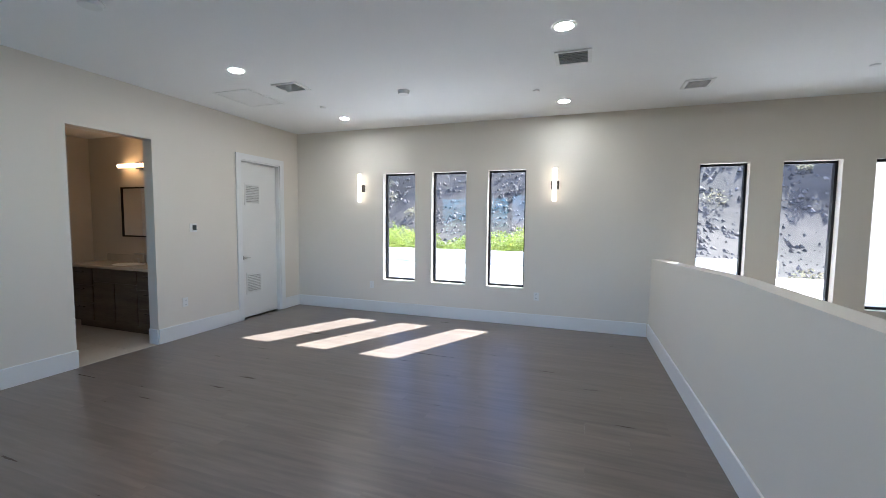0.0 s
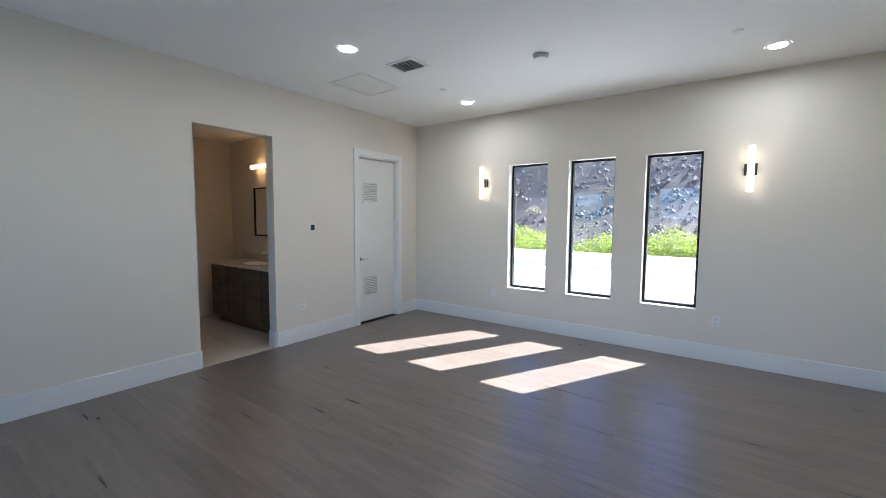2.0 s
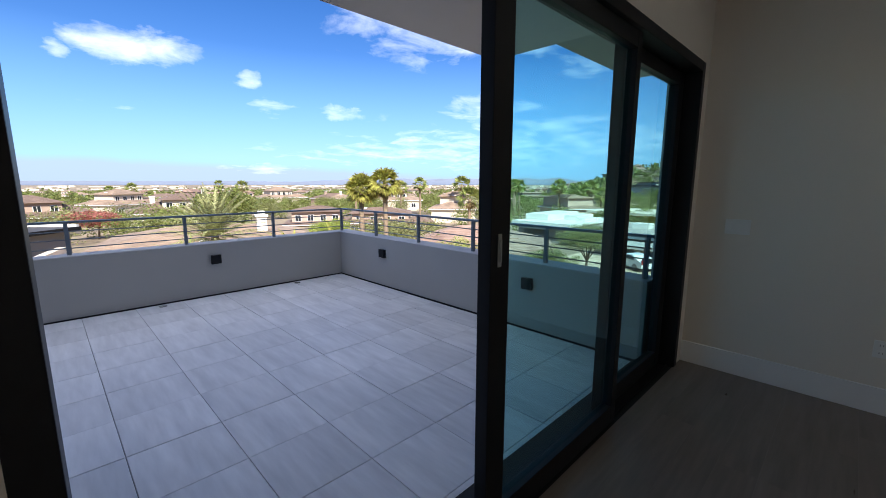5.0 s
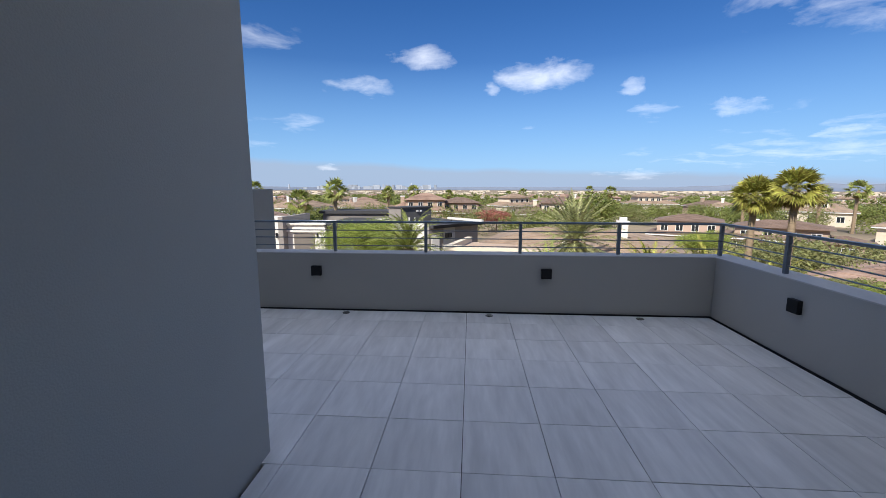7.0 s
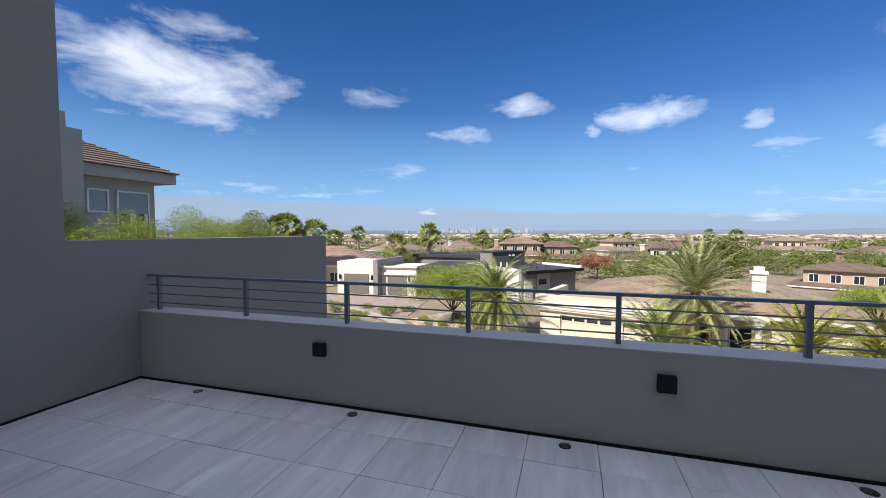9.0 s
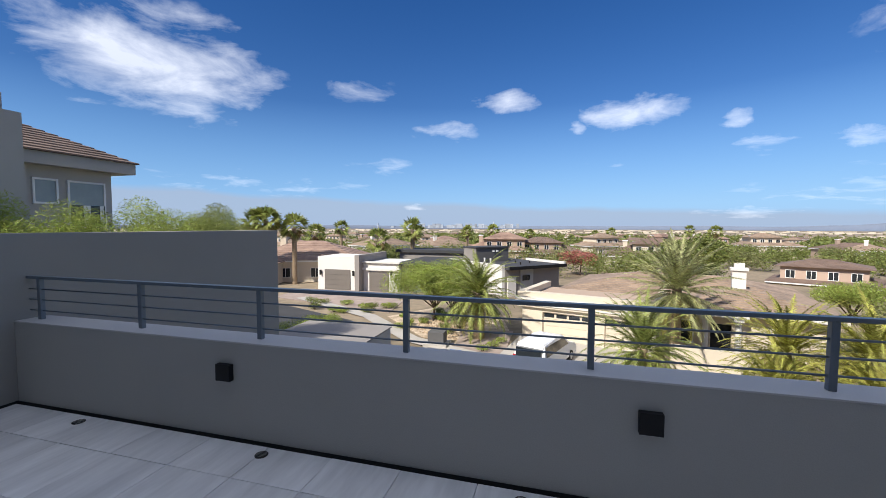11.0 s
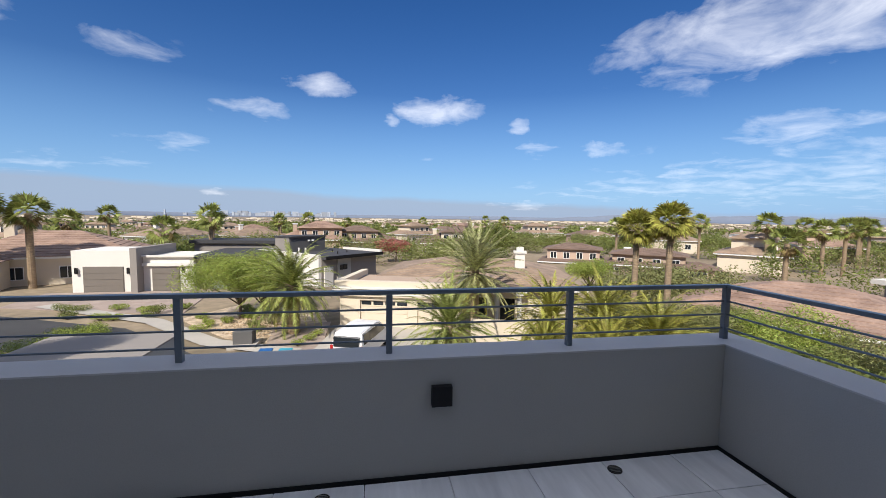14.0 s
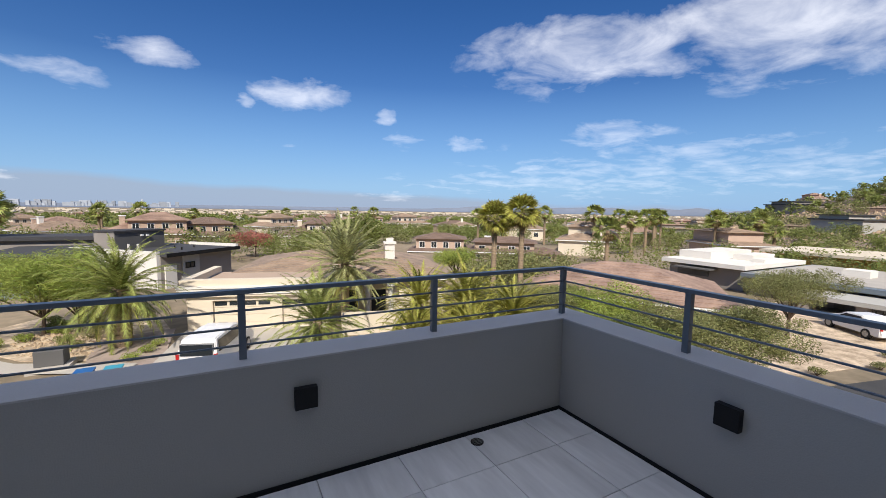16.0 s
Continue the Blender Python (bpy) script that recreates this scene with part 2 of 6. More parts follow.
M_ROOFWHITE = mat("white_roof_membrane", (0.62, 0.63, 0.64), 0.7, var=0.05, scale=0.6)
# outside
M_GROUND = mat("desert_ground", (0.17, 0.14, 0.09), 0.95, var=0.35, scale=0.06, bump=0.5, fine=1.3, col2=(0.28, 0.22, 0.15))
M_ASPHALT = mat("asphalt", (0.05, 0.05, 0.052), 0.9, var=0.2, scale=0.5, bump=0.3, fine=30)
M_CONCRETE = mat("concrete_paving", (0.42, 0.39, 0.35), 0.85, var=0.14, scale=0.4, bump=0.2, fine=12)
M_PAVER = mat("pinkish_pavers", (0.34, 0.27, 0.23), 0.9, var=0.25, scale=0.8, bump=0.4, fine=5)
M_GRAVEL = mat("tan_gravel", (0.4, 0.29, 0.19), 0.95, var=0.45, scale=1.5, bump=0.8, fine=7, col2=(0.52, 0.42, 0.31))
M_ROCK = mat("dark_desert_rock", (0.05, 0.042, 0.038), 0.85, var=0.5, scale=0.5, bump=0.6, fine=4, col2=(0.13, 0.11, 0.1), island=0.75)
M_HILL = mat("rocky_hillside", (0.045, 0.038, 0.034), 0.95, var=0.5, scale=0.35, bump=0.9, fine=2.2, col2=(0.085, 0.07, 0.06))
M_BOULDER = mat("tan_boulder", (0.36, 0.27, 0.18), 0.92, var=0.3, scale=1, bump=0.5, fine=6, island=0.35)
M_WHITEWALL = mat("white_stucco", (0.72, 0.69, 0.64), 0.9, var=0.05, scale=0.5, bump=0.2, fine=30)
M_CREAM = mat("cream_stucco", (0.66, 0.58, 0.46), 0.9, var=0.06, scale=0.5, bump=0.2, fine=30)
M_TAN = mat("tan_stucco", (0.44, 0.33, 0.25), 0.9, var=0.08, scale=0.5, bump=0.2, fine=30)
M_PINK = mat("rose_tan_stucco", (0.5, 0.37, 0.29), 0.9, var=0.08, scale=0.5, bump=0.2, fine=30)
M_GREYWALL = mat("grey_house_stucco", (0.27, 0.245, 0.225), 0.9, var=0.06, scale=0.5, bump=0.2, fine=30)
M_CHARCOAL = mat("charcoal_stucco", (0.11, 0.108, 0.108), 0.85, var=0.1, scale=0.5)
M_LEDGE = mat("rust_ledgestone", (0.36, 0.22, 0.15), 0.9, var=0.3, scale=3, bump=0.5, fine=14, rnd=0.3)
M_SLOPE = mat("bare_brown_slope", (0.085, 0.062, 0.048), 0.95, var=0.5, scale=0.035, bump=0.6, fine=0.5, col2=(0.19, 0.145, 0.118))
# city towers: pale blue-grey carries the haze in the base colour
M_SKYLINE = mat("haze_tinted_tower", (0.36, 0.4, 0.46), 0.9, var=0.15, scale=0.01, bump=0, fine=0.05, island=0.25)
M_TILE_TAN = mat("tan_roof_tile", (0.27, 0.2, 0.15), 0.9, var=0.3, scale=0.7, bump=0.6, fine=5, col2=(0.34, 0.25, 0.18), island=0.12)
M_TILE_RED = mat("terracotta_roof_tile", (0.27, 0.175, 0.135), 0.9, var=0.3, scale=0.6, bump=0.6, fine=5, col2=(0.34, 0.235, 0.18), island=0.12)
M_TILE_BRN = mat("brown_roof_tile", (0.2, 0.14, 0.11), 0.9, var=0.3, scale=0.6, bump=0.6, fine=5, island=0.12)
M_DARKROOF = mat("dark_flat_roof", (0.05, 0.05, 0.055), 0.85, var=0.2, scale=0.5)
M_WINDOW = mat("dark_window_glass", (0.02, 0.025, 0.03), 0.08, var=0.1, bump=0)
M_BLIND = mat("pale_blind_behind_glass", (0.3, 0.36, 0.37), 0.3, var=0.08, bump=0)
M_GARAGE = mat("taupe_garage_door", (0.17, 0.15, 0.13), 0.6, var=0.06, scale=1)
M_BARK = mat("palm_bark", (0.32, 0.24, 0.16), 0.95, var=0.4, scale=4, bump=0.9, fine=14, stretch=(1, 1, 3))
M_WOOD = mat("tree_bark", (0.12, 0.085, 0.06), 0.95, var=0.3, scale=4, bump=0.7, fine=16)
M_PALM = leaf_mat("palm_frond", (0.15, 0.19, 0.045), (0.36, 0.38, 0.11), 0.55)
M_PALM_GREY = leaf_mat("grey_green_frond", (0.24, 0.26, 0.11), (0.46, 0.45, 0.21), 0.55)
M_PALM_YEL = leaf_mat("yellow_green_frond", (0.24, 0.25, 0.05), (0.45, 0.42, 0.1), 0.4)
M_DEADFROND = leaf_mat("dry_frond", (0.26, 0.19, 0.08), (0.34, 0.26, 0.12))
M_LEAF = leaf_mat("green_foliage", (0.12, 0.15, 0.04), (0.27, 0.3, 0.085))
M_LEAF_LT = leaf_mat("bright_green_foliage", (0.2, 0.26, 0.05), (0.38, 0.43, 0.1))
M_LEAF_OL = leaf_mat("olive_foliage", (0.15, 0.165, 0.06), (0.3, 0.3, 0.12))
M_LEAF_RED = leaf_mat("russet_foliage", (0.304, 0.095, 0.076), (0.475, 0.190, 0.152))
M_SAGE = leaf_mat("pale_sage", (0.27, 0.25, 0.16), (0.4, 0.36, 0.25))
M_CARWHITE = mat("white_car_paint", (0.75, 0.75, 0.75), 0.25, var=0.02, bump=0)
M_CARSILVER = mat("silver_car_paint", (0.3, 0.31, 0.33), 0.28, 0.6, var=0.02, bump=0)
M_TYRE = mat("black_tyre", (0.02, 0.02, 0.02), 0.8)
M_TAIL = mat("red_tail_light", (0.45, 0.02, 0.02), 0.2, bump=0)
M_BLUE = mat("blue_plastic_bin", (0.02, 0.12, 0.35), 0.5)
M_TEAL = mat("teal_plastic_bin", (0.05, 0.3, 0.42), 0.5)
# far mountains: distance haze is painted into this blue-grey
M_HAZE = mat("haze_tinted_mountain", (0.17, 0.2, 0.26), 1.0, var=0.08, scale=0.004, bump=0, fine=0.02)


# ---------------------------------------------------------------- mesh helpers
def thing(name, label, category, at=(0, 0, 0), group="", kind=""):
    ob = new(name)
    ob.empty_display_size = 0.2
    ob.matrix_basis = Matrix.Translation(at)
    return tagged(ob, label, category, group, kind)


def link(name, me, m, parent=None, label="", smooth=False):
    if m:
        me.materials.append(m)
    if smooth:
        me.polygons.foreach_set("use_smooth", [True] * len(me.polygons))
    ob = new(name, me)
    if parent is not None:
        ob.parent = parent
        if parent.type == "EMPTY":
            ob.matrix_parent_inverse = parent.matrix_basis.inverted()
    return tagged(ob, label)


def part(name, bm, m, parent=None, label="", smooth=False, bevel=0.0):
    if bevel:
        bmesh.ops.bevel(bm, geom=bm.edges[:], offset=bevel, segments=2, affect="EDGES", profile=0.6)
    me = bpy.data.meshes.new(name)
    bm.to_mesh(me)
    bm.free()
    return link(name, me, m, parent, label, smooth)


def raw(name, verts, faces, m, parent=None, label="", smooth=False):
    me = bpy.data.meshes.new(name)
    me.from_pydata([tuple(v) for v in verts], [], faces)
    me.update()
    return link(name, me, m, parent, label, smooth)


def box(bm, x0, x1, y0, y1, z0, z1, m=None):
    vs = [bm.verts.new((x, y, z)) for z in (z0, z1) for x, y in ((x0, y0), (x1, y0), (x1, y1), (x0, y1))]
    for q in ((3, 2, 1, 0), (4, 5, 6, 7), (0, 1, 5, 4), (1, 2, 6, 5), (2, 3, 7, 6), (3, 0, 4, 7)):
        bm.faces.new([vs[i] for i in q])
    if m is not None:
        bmesh.ops.transform(bm, matrix=m, verts=vs)
    return bm


def boxes(*bs):
    bm = bmesh.new()
    for b in bs:
        box(bm, *b)
    return bm


def cyl(bm, p0, p1, r0, r1=None, seg=16):
    p0, p1 = Vector(p0), Vector(p1)
    r1 = r0 if r1 is None else r1
    d = p1 - p0
    m = Matrix.Translation((p0 + p1) / 2) @ d.to_track_quat("Z", "Y").to_matrix().to_4x4()
    bmesh.ops.create_cone(bm, cap_ends=True, segments=seg, radius1=r0, radius2=r1, depth=d.length, matrix=m)
    return bm


def prism(bm, pts, z0, z1):
    lo, hi = [bm.verts.new((x, y, z0)) for x, y in pts], [bm.verts.new((x, y, z1)) for x, y in pts]
    bm.faces.new(hi), bm.faces.new(lo[::-1])
    for i in range(len(pts)):
        j = (i + 1) % len(pts)
        bm.faces.new((lo[i], lo[j], hi[j], hi[i]))
    return bm


def wall(name, axis, c0, c1, a0, a1, z0, z1, m, openings=()):
    """A wall of thickness c0..c1 that runs along the other axis from a0 to a1, with openings (b0, b1, zb, zt)."""
    bm, cuts, at = bmesh.new(), sorted(openings), a0
    spans = []
    for b0, b1, zb, zt in cuts:
        spans += [(at, b0, z0, z1), (b0, b1, z0, zb), (b0, b1, zt, z1)]
        at = b1
    spans.append((at, a1, z0, z1))
    for s0, s1, u0, u1 in spans:
        if s1 - s0 > 1e-4 and u1 - u0 > 1e-4:
            box(bm, *((c0, c1, s0, s1) if axis == "x" else (s0, s1, c0, c1)), u0, u1)
    return tagged(part(name, bm, m), kind="structure")

# ---------------------------------------------------------------- the room's shell
H = 3.062                # ceiling height
FAR, EAST = 6.53, 9.6
WIN = [(1.72, 2.29), (2.58, 3.15), (3.49, 4.06), (6.27, 6.81), (7.15, 7.72), (8.02, 8.6)]
WB, WT = 0.56, 2.32
SL0, SL1, SLT = 0.15, 3.98, 2.45          # sliding door opening

tagged(part("subfloor", boxes((-0.15, 5.9, -0.3, FAR + 0.2, -0.3, -0.012)), M_SUBFLOOR), kind="structure")
wall("wall_windows", "y", FAR, FAR + 0.2, -0.15, EAST, -3.3, H, M_WALL, [(a, b, WB, WT) for a, b in WIN])
wall("wall_bath", "x", -0.15, 0.0, -0.3, FAR, -0.3, H, M_WALL, [(3.08, 3.93, -0.012, 2.485), (5.24, 6.06, -0.012, 2.445)])
wall("wall_slider", "y", -0.22, 0.0, 0.0, EAST, -3.3, H, M_WALL, [(SL0, SL1, -0.03, SLT)])
wall("wall_stair", "x", EAST, EAST + 0.15, -0.22, FAR + 0.2, -3.3, H, M_WALL)
tagged(part("ceiling", boxes((-0.15, EAST + 0.15, -0.22, FAR + 0.2, H, H + 0.15)), M_CEIL), kind="structure")
bm = bmesh.new()
hw = [(FAR, 1.07), (3.6, 1.21), (0.0, 1.23)]
SKEW = 0.013             # the half wall runs slightly off square
lo = [[bm.verts.new((x + SKEW * (FAR - y), y, -0.3)) for y, _ in hw] for x in (5.755, 5.895)]
hi = [[bm.verts.new((x + SKEW * (FAR - y), y, z)) for y, z in hw] for x in (5.755, 5.895)]
for k in (0, 1):
    bm.faces.new((lo[0][k], lo[0][k + 1], hi[0][k + 1], hi[0][k])), bm.faces.new((lo[1][k + 1], lo[1][k], hi[1][k], hi[1][k + 1]))
    bm.faces.new((hi[0][k], hi[0][k + 1], hi[1][k + 1], hi[1][k])), bm.faces.new((lo[1][k], lo[1][k + 1], lo[0][k + 1], lo[0][k]))
for k in (0, 2):
    bm.faces.new((lo[0][k], hi[0][k], hi[1][k], lo[1][k]))
bmesh.ops.recalc_face_normals(bm, faces=bm.faces)
tagged(part("half_wall", bm, M_WALL), kind="structure")
tagged(part("stair_floor", boxes((5.89, EAST, 0.0, FAR, -3.45, -3.3)), M_CONCRETE), kind="structure")


def baseboard(x0, x1, y0, y1):
    bm = boxes((x0, x1, y0, y1, 0.0, 0.185))
    return tagged(part("baseboard", bm, M_TRIM, bevel=0.004), kind="structure")


T = 0.016
baseboard(0.0, T, 0.0, 3.08)
baseboard(0.0, T, 3.93, 5.15)
baseboard(0.0, T, 6.15, FAR)
baseboard(T + 0.001, 5.75 - T - 0.001, FAR - T, FAR)
hb = baseboard(5.755 - T, 5.755, 0.0, FAR - T - 0.001)
for v in hb.data.vertices:
    v.co.x += SKEW * (FAR - v.co.y)
baseboard(SL1 + 0.02, 5.82, 0.0, T)
# returns of the baseboard inside the bathroom opening
baseboard(-0.15, -0.001, 3.93 - T, 3.9295)
baseboard(-0.15, -0.001, 3.0805, 3.08 + T)


def window(i, x0, x1):
    w = thing(f"window_{i}", "tall narrow fixed window with a slim black frame", "window", (x0, FAR, WB), "narrow windows", "structure")
    y0, y1, f = FAR + 0.1, FAR + 0.16, 0.028
    part("window_frame", boxes((x0, x0 + f, y0, y1, WB, WT), (x1 - f, x1, y0, y1, WB, WT), (x0 + f, x1 - f, y0, y1, WB, WB + f),
                               (x0 + f, x1 - f, y0, y1, WT - f, WT)), M_BLACK, w, "slim black aluminium frame")
    p = part("pane", boxes((x0 + f, x1 - f, y0 + 0.025, y0 + 0.035, WB + f, WT - f)), M_GLASS, w, "clear glass pane")
    p.visible_shadow = False
    return w


for i, (a, b) in enumerate(WIN):
    window(i + 1, a, b)

# ---------------------------------------------------------------- sliding glass door
slider = thing("door_1", "black aluminium sliding glass door, its leaf slid half open", "sliding door", (2.0, -0.1, 0), "", "structure")
Y0, Y1 = -0.215, 0.012
part("door_frame", boxes((SL0, SL0 + 0.07, Y0, Y1, -0.03, SLT), (SL1 - 0.07, SL1, Y0, Y1, -0.03, SLT),
                         (SL0 + 0.07, SL1 - 0.07, Y0, Y1, SLT - 0.07, SLT)), M_BLACK, slider, "black aluminium frame", bevel=0.004)
part("track", boxes((SL0 + 0.07, SL1 - 0.07, -0.215, 0.012, -0.03, -0.006), (SL0 + 0.07, SL1 - 0.07, -0.05, -0.042, -0.006, 0.008),
                    (SL0 + 0.07, SL1 - 0.07, -0.13, -0.122, -0.006, 0.008)), M_BLACK, slider, "black floor track")


def leaf(x0, x1, y0, y1, name, s0, s1):
    top, bot, zt, zb = 0.09, 0.12, SLT - 0.07, 0.008
    d = part(name, boxes((x0, x0 + s0, y0, y1, zb, zt), (x1 - s1, x1, y0, y1, zb, zt), (x0 + s0, x1 - s1, y0, y1, zb, zb + bot),
                         (x0 + s0, x1 - s1, y0, y1, zt - top, zt)), M_BLACK, slider, "black framed glass leaf", bevel=0.004)
    ym = (y0 + y1) / 2
    g = part("pane", boxes((x0 + s0, x1 - s1, ym - 0.004, ym + 0.004, zb + bot, zt - top)), M_GLASS_T, d, "teal-tinted glass")
    g.visible_shadow = False
    return d


leaf(1.36, 2.69, -0.08, -0.015, "sliding_leaf", 0.065, 0.12)
leaf(0.22, 1.36, -0.175, -0.11, "fixed_leaf", 0.1, 0.12)
part("handle", boxes((2.627, 2.649, -0.0145, -0.01, 1.22, 1.35), (2.633, 2.642, -0.0099, -0.004, 1.24, 1.33)), M_CHROME, slider, "flush satin metal pull", bevel=0.0015)

# ---------------------------------------------------------------- louvred closet door
closet = thing("door_2", "white closet door with two louvred vents and a lever handle", "door", (0, 5.65, 0), "", "structure")
c0, c1, ct = 5.24, 6.06, 2.445
part("casing", boxes((0.0005, 0.02, c0 - 0.09, c0, 0, ct + 0.09), (0.0005, 0.02, c1, c1 + 0.09, 0, ct + 0.09), (0.0005, 0.02, c0, c1, ct, ct + 0.09)), M_TRIM, closet, "white flat casing", bevel=0.002)
part("jamb", boxes((-0.15, 0.0, c0, c0 + 0.02, 0, ct - 0.02), (-0.15, 0.0, c1 - 0.02, c1, 0, ct - 0.02), (-0.15, 0.0, c0, c1, ct - 0.02, ct)), M_TRIM, closet)
dl = part("door_leaf", boxes((-0.105, -0.065, c0 + 0.024, c1 - 0.024, 0.012, ct - 0.024)), M_DOOR, closet, "smooth white slab", bevel=0.002)
for zc in (1.94, 0.54):
    ya, yb, za, zb = 5.37, 5.69, zc - 0.17, zc + 0.17
    v = part("louvre_vent", boxes((-0.065, -0.056, ya, ya + 0.03, za, zb), (-0.065, -0.056, yb - 0.03, yb, za, zb), (-0.065, -0.056, ya + 0.03, yb - 0.03, za, za + 0.03),
                                  (-0.065, -0.056, ya + 0.03, yb - 0.03, zb - 0.03, zb)), M_DOOR, closet, "white louvred vent grille")
    # the slab has no gap; grey backing paints the shade between the slats
    part("vent_backing", boxes((-0.0648, -0.063, ya + 0.03, yb - 0.03, za + 0.03, zb - 0.03)), M_STUCCO, closet, "grey sheet painted as the shaded gap behind the slats")
    n = 11
    for k in range(n):
        zz = za + 0.04 + (zb - za - 0.08) * k / (n - 1)
        bm = bmesh.new()
        box(bm, -0.004, 0.004, ya + 0.031, yb - 0.031, -0.008, 0.008, None)
        bmesh.ops.transform(bm, matrix=pose(-0.0605, 0, zz, 0, 28, 0), verts=bm.verts)
        part("slat", bm, M_DOOR, closet)
bm = cyl(bmesh.new(), (-0.065, 5.315, 0.95), (-0.055, 5.315, 0.95), 0.028)
cyl(bm, (-0.055, 5.315, 0.95), (-0.02, 5.315, 0.95), 0.009)
box(bm, -0.027, -0.013, 5.305, 5.42, 0.941, 0.959)
part("door_handle", bm, M_CHROME, closet, "satin nickel lever handle")
tagged(part("closet_wall", boxes((-1.0, -0.95, 4.75, 6.6, -0.3, H), (-0.95, -0.151, 6.45, 6.5, -0.3, H)), M_WALL), kind="structure")

# ---------------------------------------------------------------- bathroom seen through the opening
BX, BY = -2.35, 4.62
tagged(part("bath_floor_base", boxes((BX, -0.15, 2.2, BY, -0.3, -0.012)), M_GAP), kind="structure")
wall("bath_wall_end", "x", BX - 0.1, BX, 2.1, BY + 0.1, -0.3, 2.75, M_WALL)
wall("bath_wall_vanity", "y", BY, BY + 0.1, BX, -0.151, -0.3, 2.75, M_WALL)
wall("bath_wall_side", "y", 2.1, 2.2, BX, -0.151, -0.3, 2.75, M_WALL)
tagged(part("bath_ceiling", boxes((BX - 0.1, -0.151, 2.1, BY + 0.1, 2.75, 2.85)), M_CEIL), kind="structure")
tagged(part("threshold", boxes((-0.15, 0.0, 3.1, 3.91, -0.012, 0.003)), M_BATHTILE), kind="structure")
tagged(part("baseboard", boxes((BX, BX + 0.014, 2.2, 4.08, 0.0, 0.14)), M_TRIM), kind="structure")
tagged(part("bath_door_trim", boxes((BX + 0.0005, BX + 0.02, 3.0, 3.09, 0.0, 2.3), (BX + 0.0005, BX + 0.02, 3.09, 3.75, 2.21, 2.3), (BX + 0.0005, BX + 0.02, 3.75, 3.84, 0.0, 2.3)), M_TRIM), kind="structure")

van = thing("vanity_cabinet", "dark wood vanity cabinet with flat drawers and bar pulls", "vanity", (-1.1, 4.35, 0))
VX0, VX1, VY = -1.98, -0.16, 4.1
part("body", boxes((VX0, VX1, VY + 0.02, BY - 0.001, 0.1, 0.86), (VX0 + 0.05, VX1 - 0.05, VY + 0.08, BY - 0.001, 0.0, 0.1)), M_VANITY, van, "dark stained wood carcass")
fronts = [(VX0, -1.5, 0.12, 0.36), (VX0, -1.5, 0.37, 0.61), (VX0, -1.5, 0.62, 0.85), (-1.49, -1.06, 0.12, 0.67), (-1.05, -0.62, 0.12, 0.67),
          (-1.49, -0.62, 0.68, 0.85), (-0.61, VX1, 0.12, 0.36), (-0.61, VX1, 0.37, 0.61), (-0.61, VX1, 0.62, 0.85)]
for j, (a, b, z0, z1) in enumerate(fronts):
    d = part("drawer" if b - a < 0.47 and z1 - z0 < 0.3 else "cabinet_door", boxes((a + 0.004, b - 0.004, VY, VY + 0.019, z0 + 0.003, z1 - 0.003)), M_VANITY, van, bevel=0.0015)
    if z1 - z0 < 0.3 and j != 5:
        xm = (a + b) / 2
        bm = boxes((xm - 0.07, xm + 0.07, VY - 0.03, VY - 0.02, z1 - 0.06, z1 - 0.05), (xm - 0.065, xm - 0.055, VY - 0.02, VY, z1 - 0.06, z1 - 0.05), (xm + 0.055, xm + 0.065, VY - 0.02, VY, z1 - 0.06, z1 - 0.05))
        part("pull", bm, M_DARKMETAL, d, "dark metal bar pull")
ctop = thing("vanity_counter", "pale quartz vanity countertop with a backsplash and basin", "countertop", (-1.1, 4.35, 0.86))
part("slab", boxes((VX0 - 0.02, -0.152, VY - 0.025, BY - 0.001, 0.861, 0.9)), M_COUNTER, ctop, bevel=0.003)
part("backsplash", boxes((VX0 - 0.02, -0.152, BY - 0.021, BY - 0.001, 0.9005, 1.0)), M_COUNTER, ctop)
bm = bmesh.new()
bmesh.ops.create_uvsphere(bm, u_segments=20, v_segments=8, radius=1, matrix=Matrix.Translation((-1.1, 4.33, 0.903)) @ Matrix.Diagonal((0.24, 0.17, 0.012, 1)))
part("basin", bm, M_PLASTIC, ctop, "white undermount basin", smooth=True)
fau = thing("faucet", "brushed nickel faucet on the vanity counter", "faucet", (-1.1, 4.53, 0.9))
bm = cyl(bmesh.new(), (-1.1, 4.53, 0.9), (-1.1, 4.53, 1.04), 0.016)
cyl(bm, (-1.1, 4.535, 1.03), (-1.1, 4.4, 1.045), 0.011)
part("spout", bm, M_CHROME, fau, smooth=True)
for sx in (-0.1, 0.1):
    bm = cyl(bmesh.new(), (-1.1 + sx, 4.53, 0.9), (-1.1 + sx, 4.53, 0.95), 0.016)
    box(bm, -1.1 + sx - 0.035, -1.1 + sx + 0.035, 4.522, 4.538, 0.95, 0.962)
    part("tap_handle", bm, M_CHROME, fau)
mir = thing("wall_mirror", "rectangular mirror in a thin black frame above the vanity", "mirror", (-1.15, BY, 1.27))
mx0, mx1, mz0, mz1 = -1.63, -0.62, 1.27, 2.0
part("glass", boxes((mx0 + 0.02, mx1 - 0.02, BY - 0.014, BY - 0.006, mz0 + 0.02, mz1 - 0.02)), M_MIRROR, mir, "silvered mirror glass")
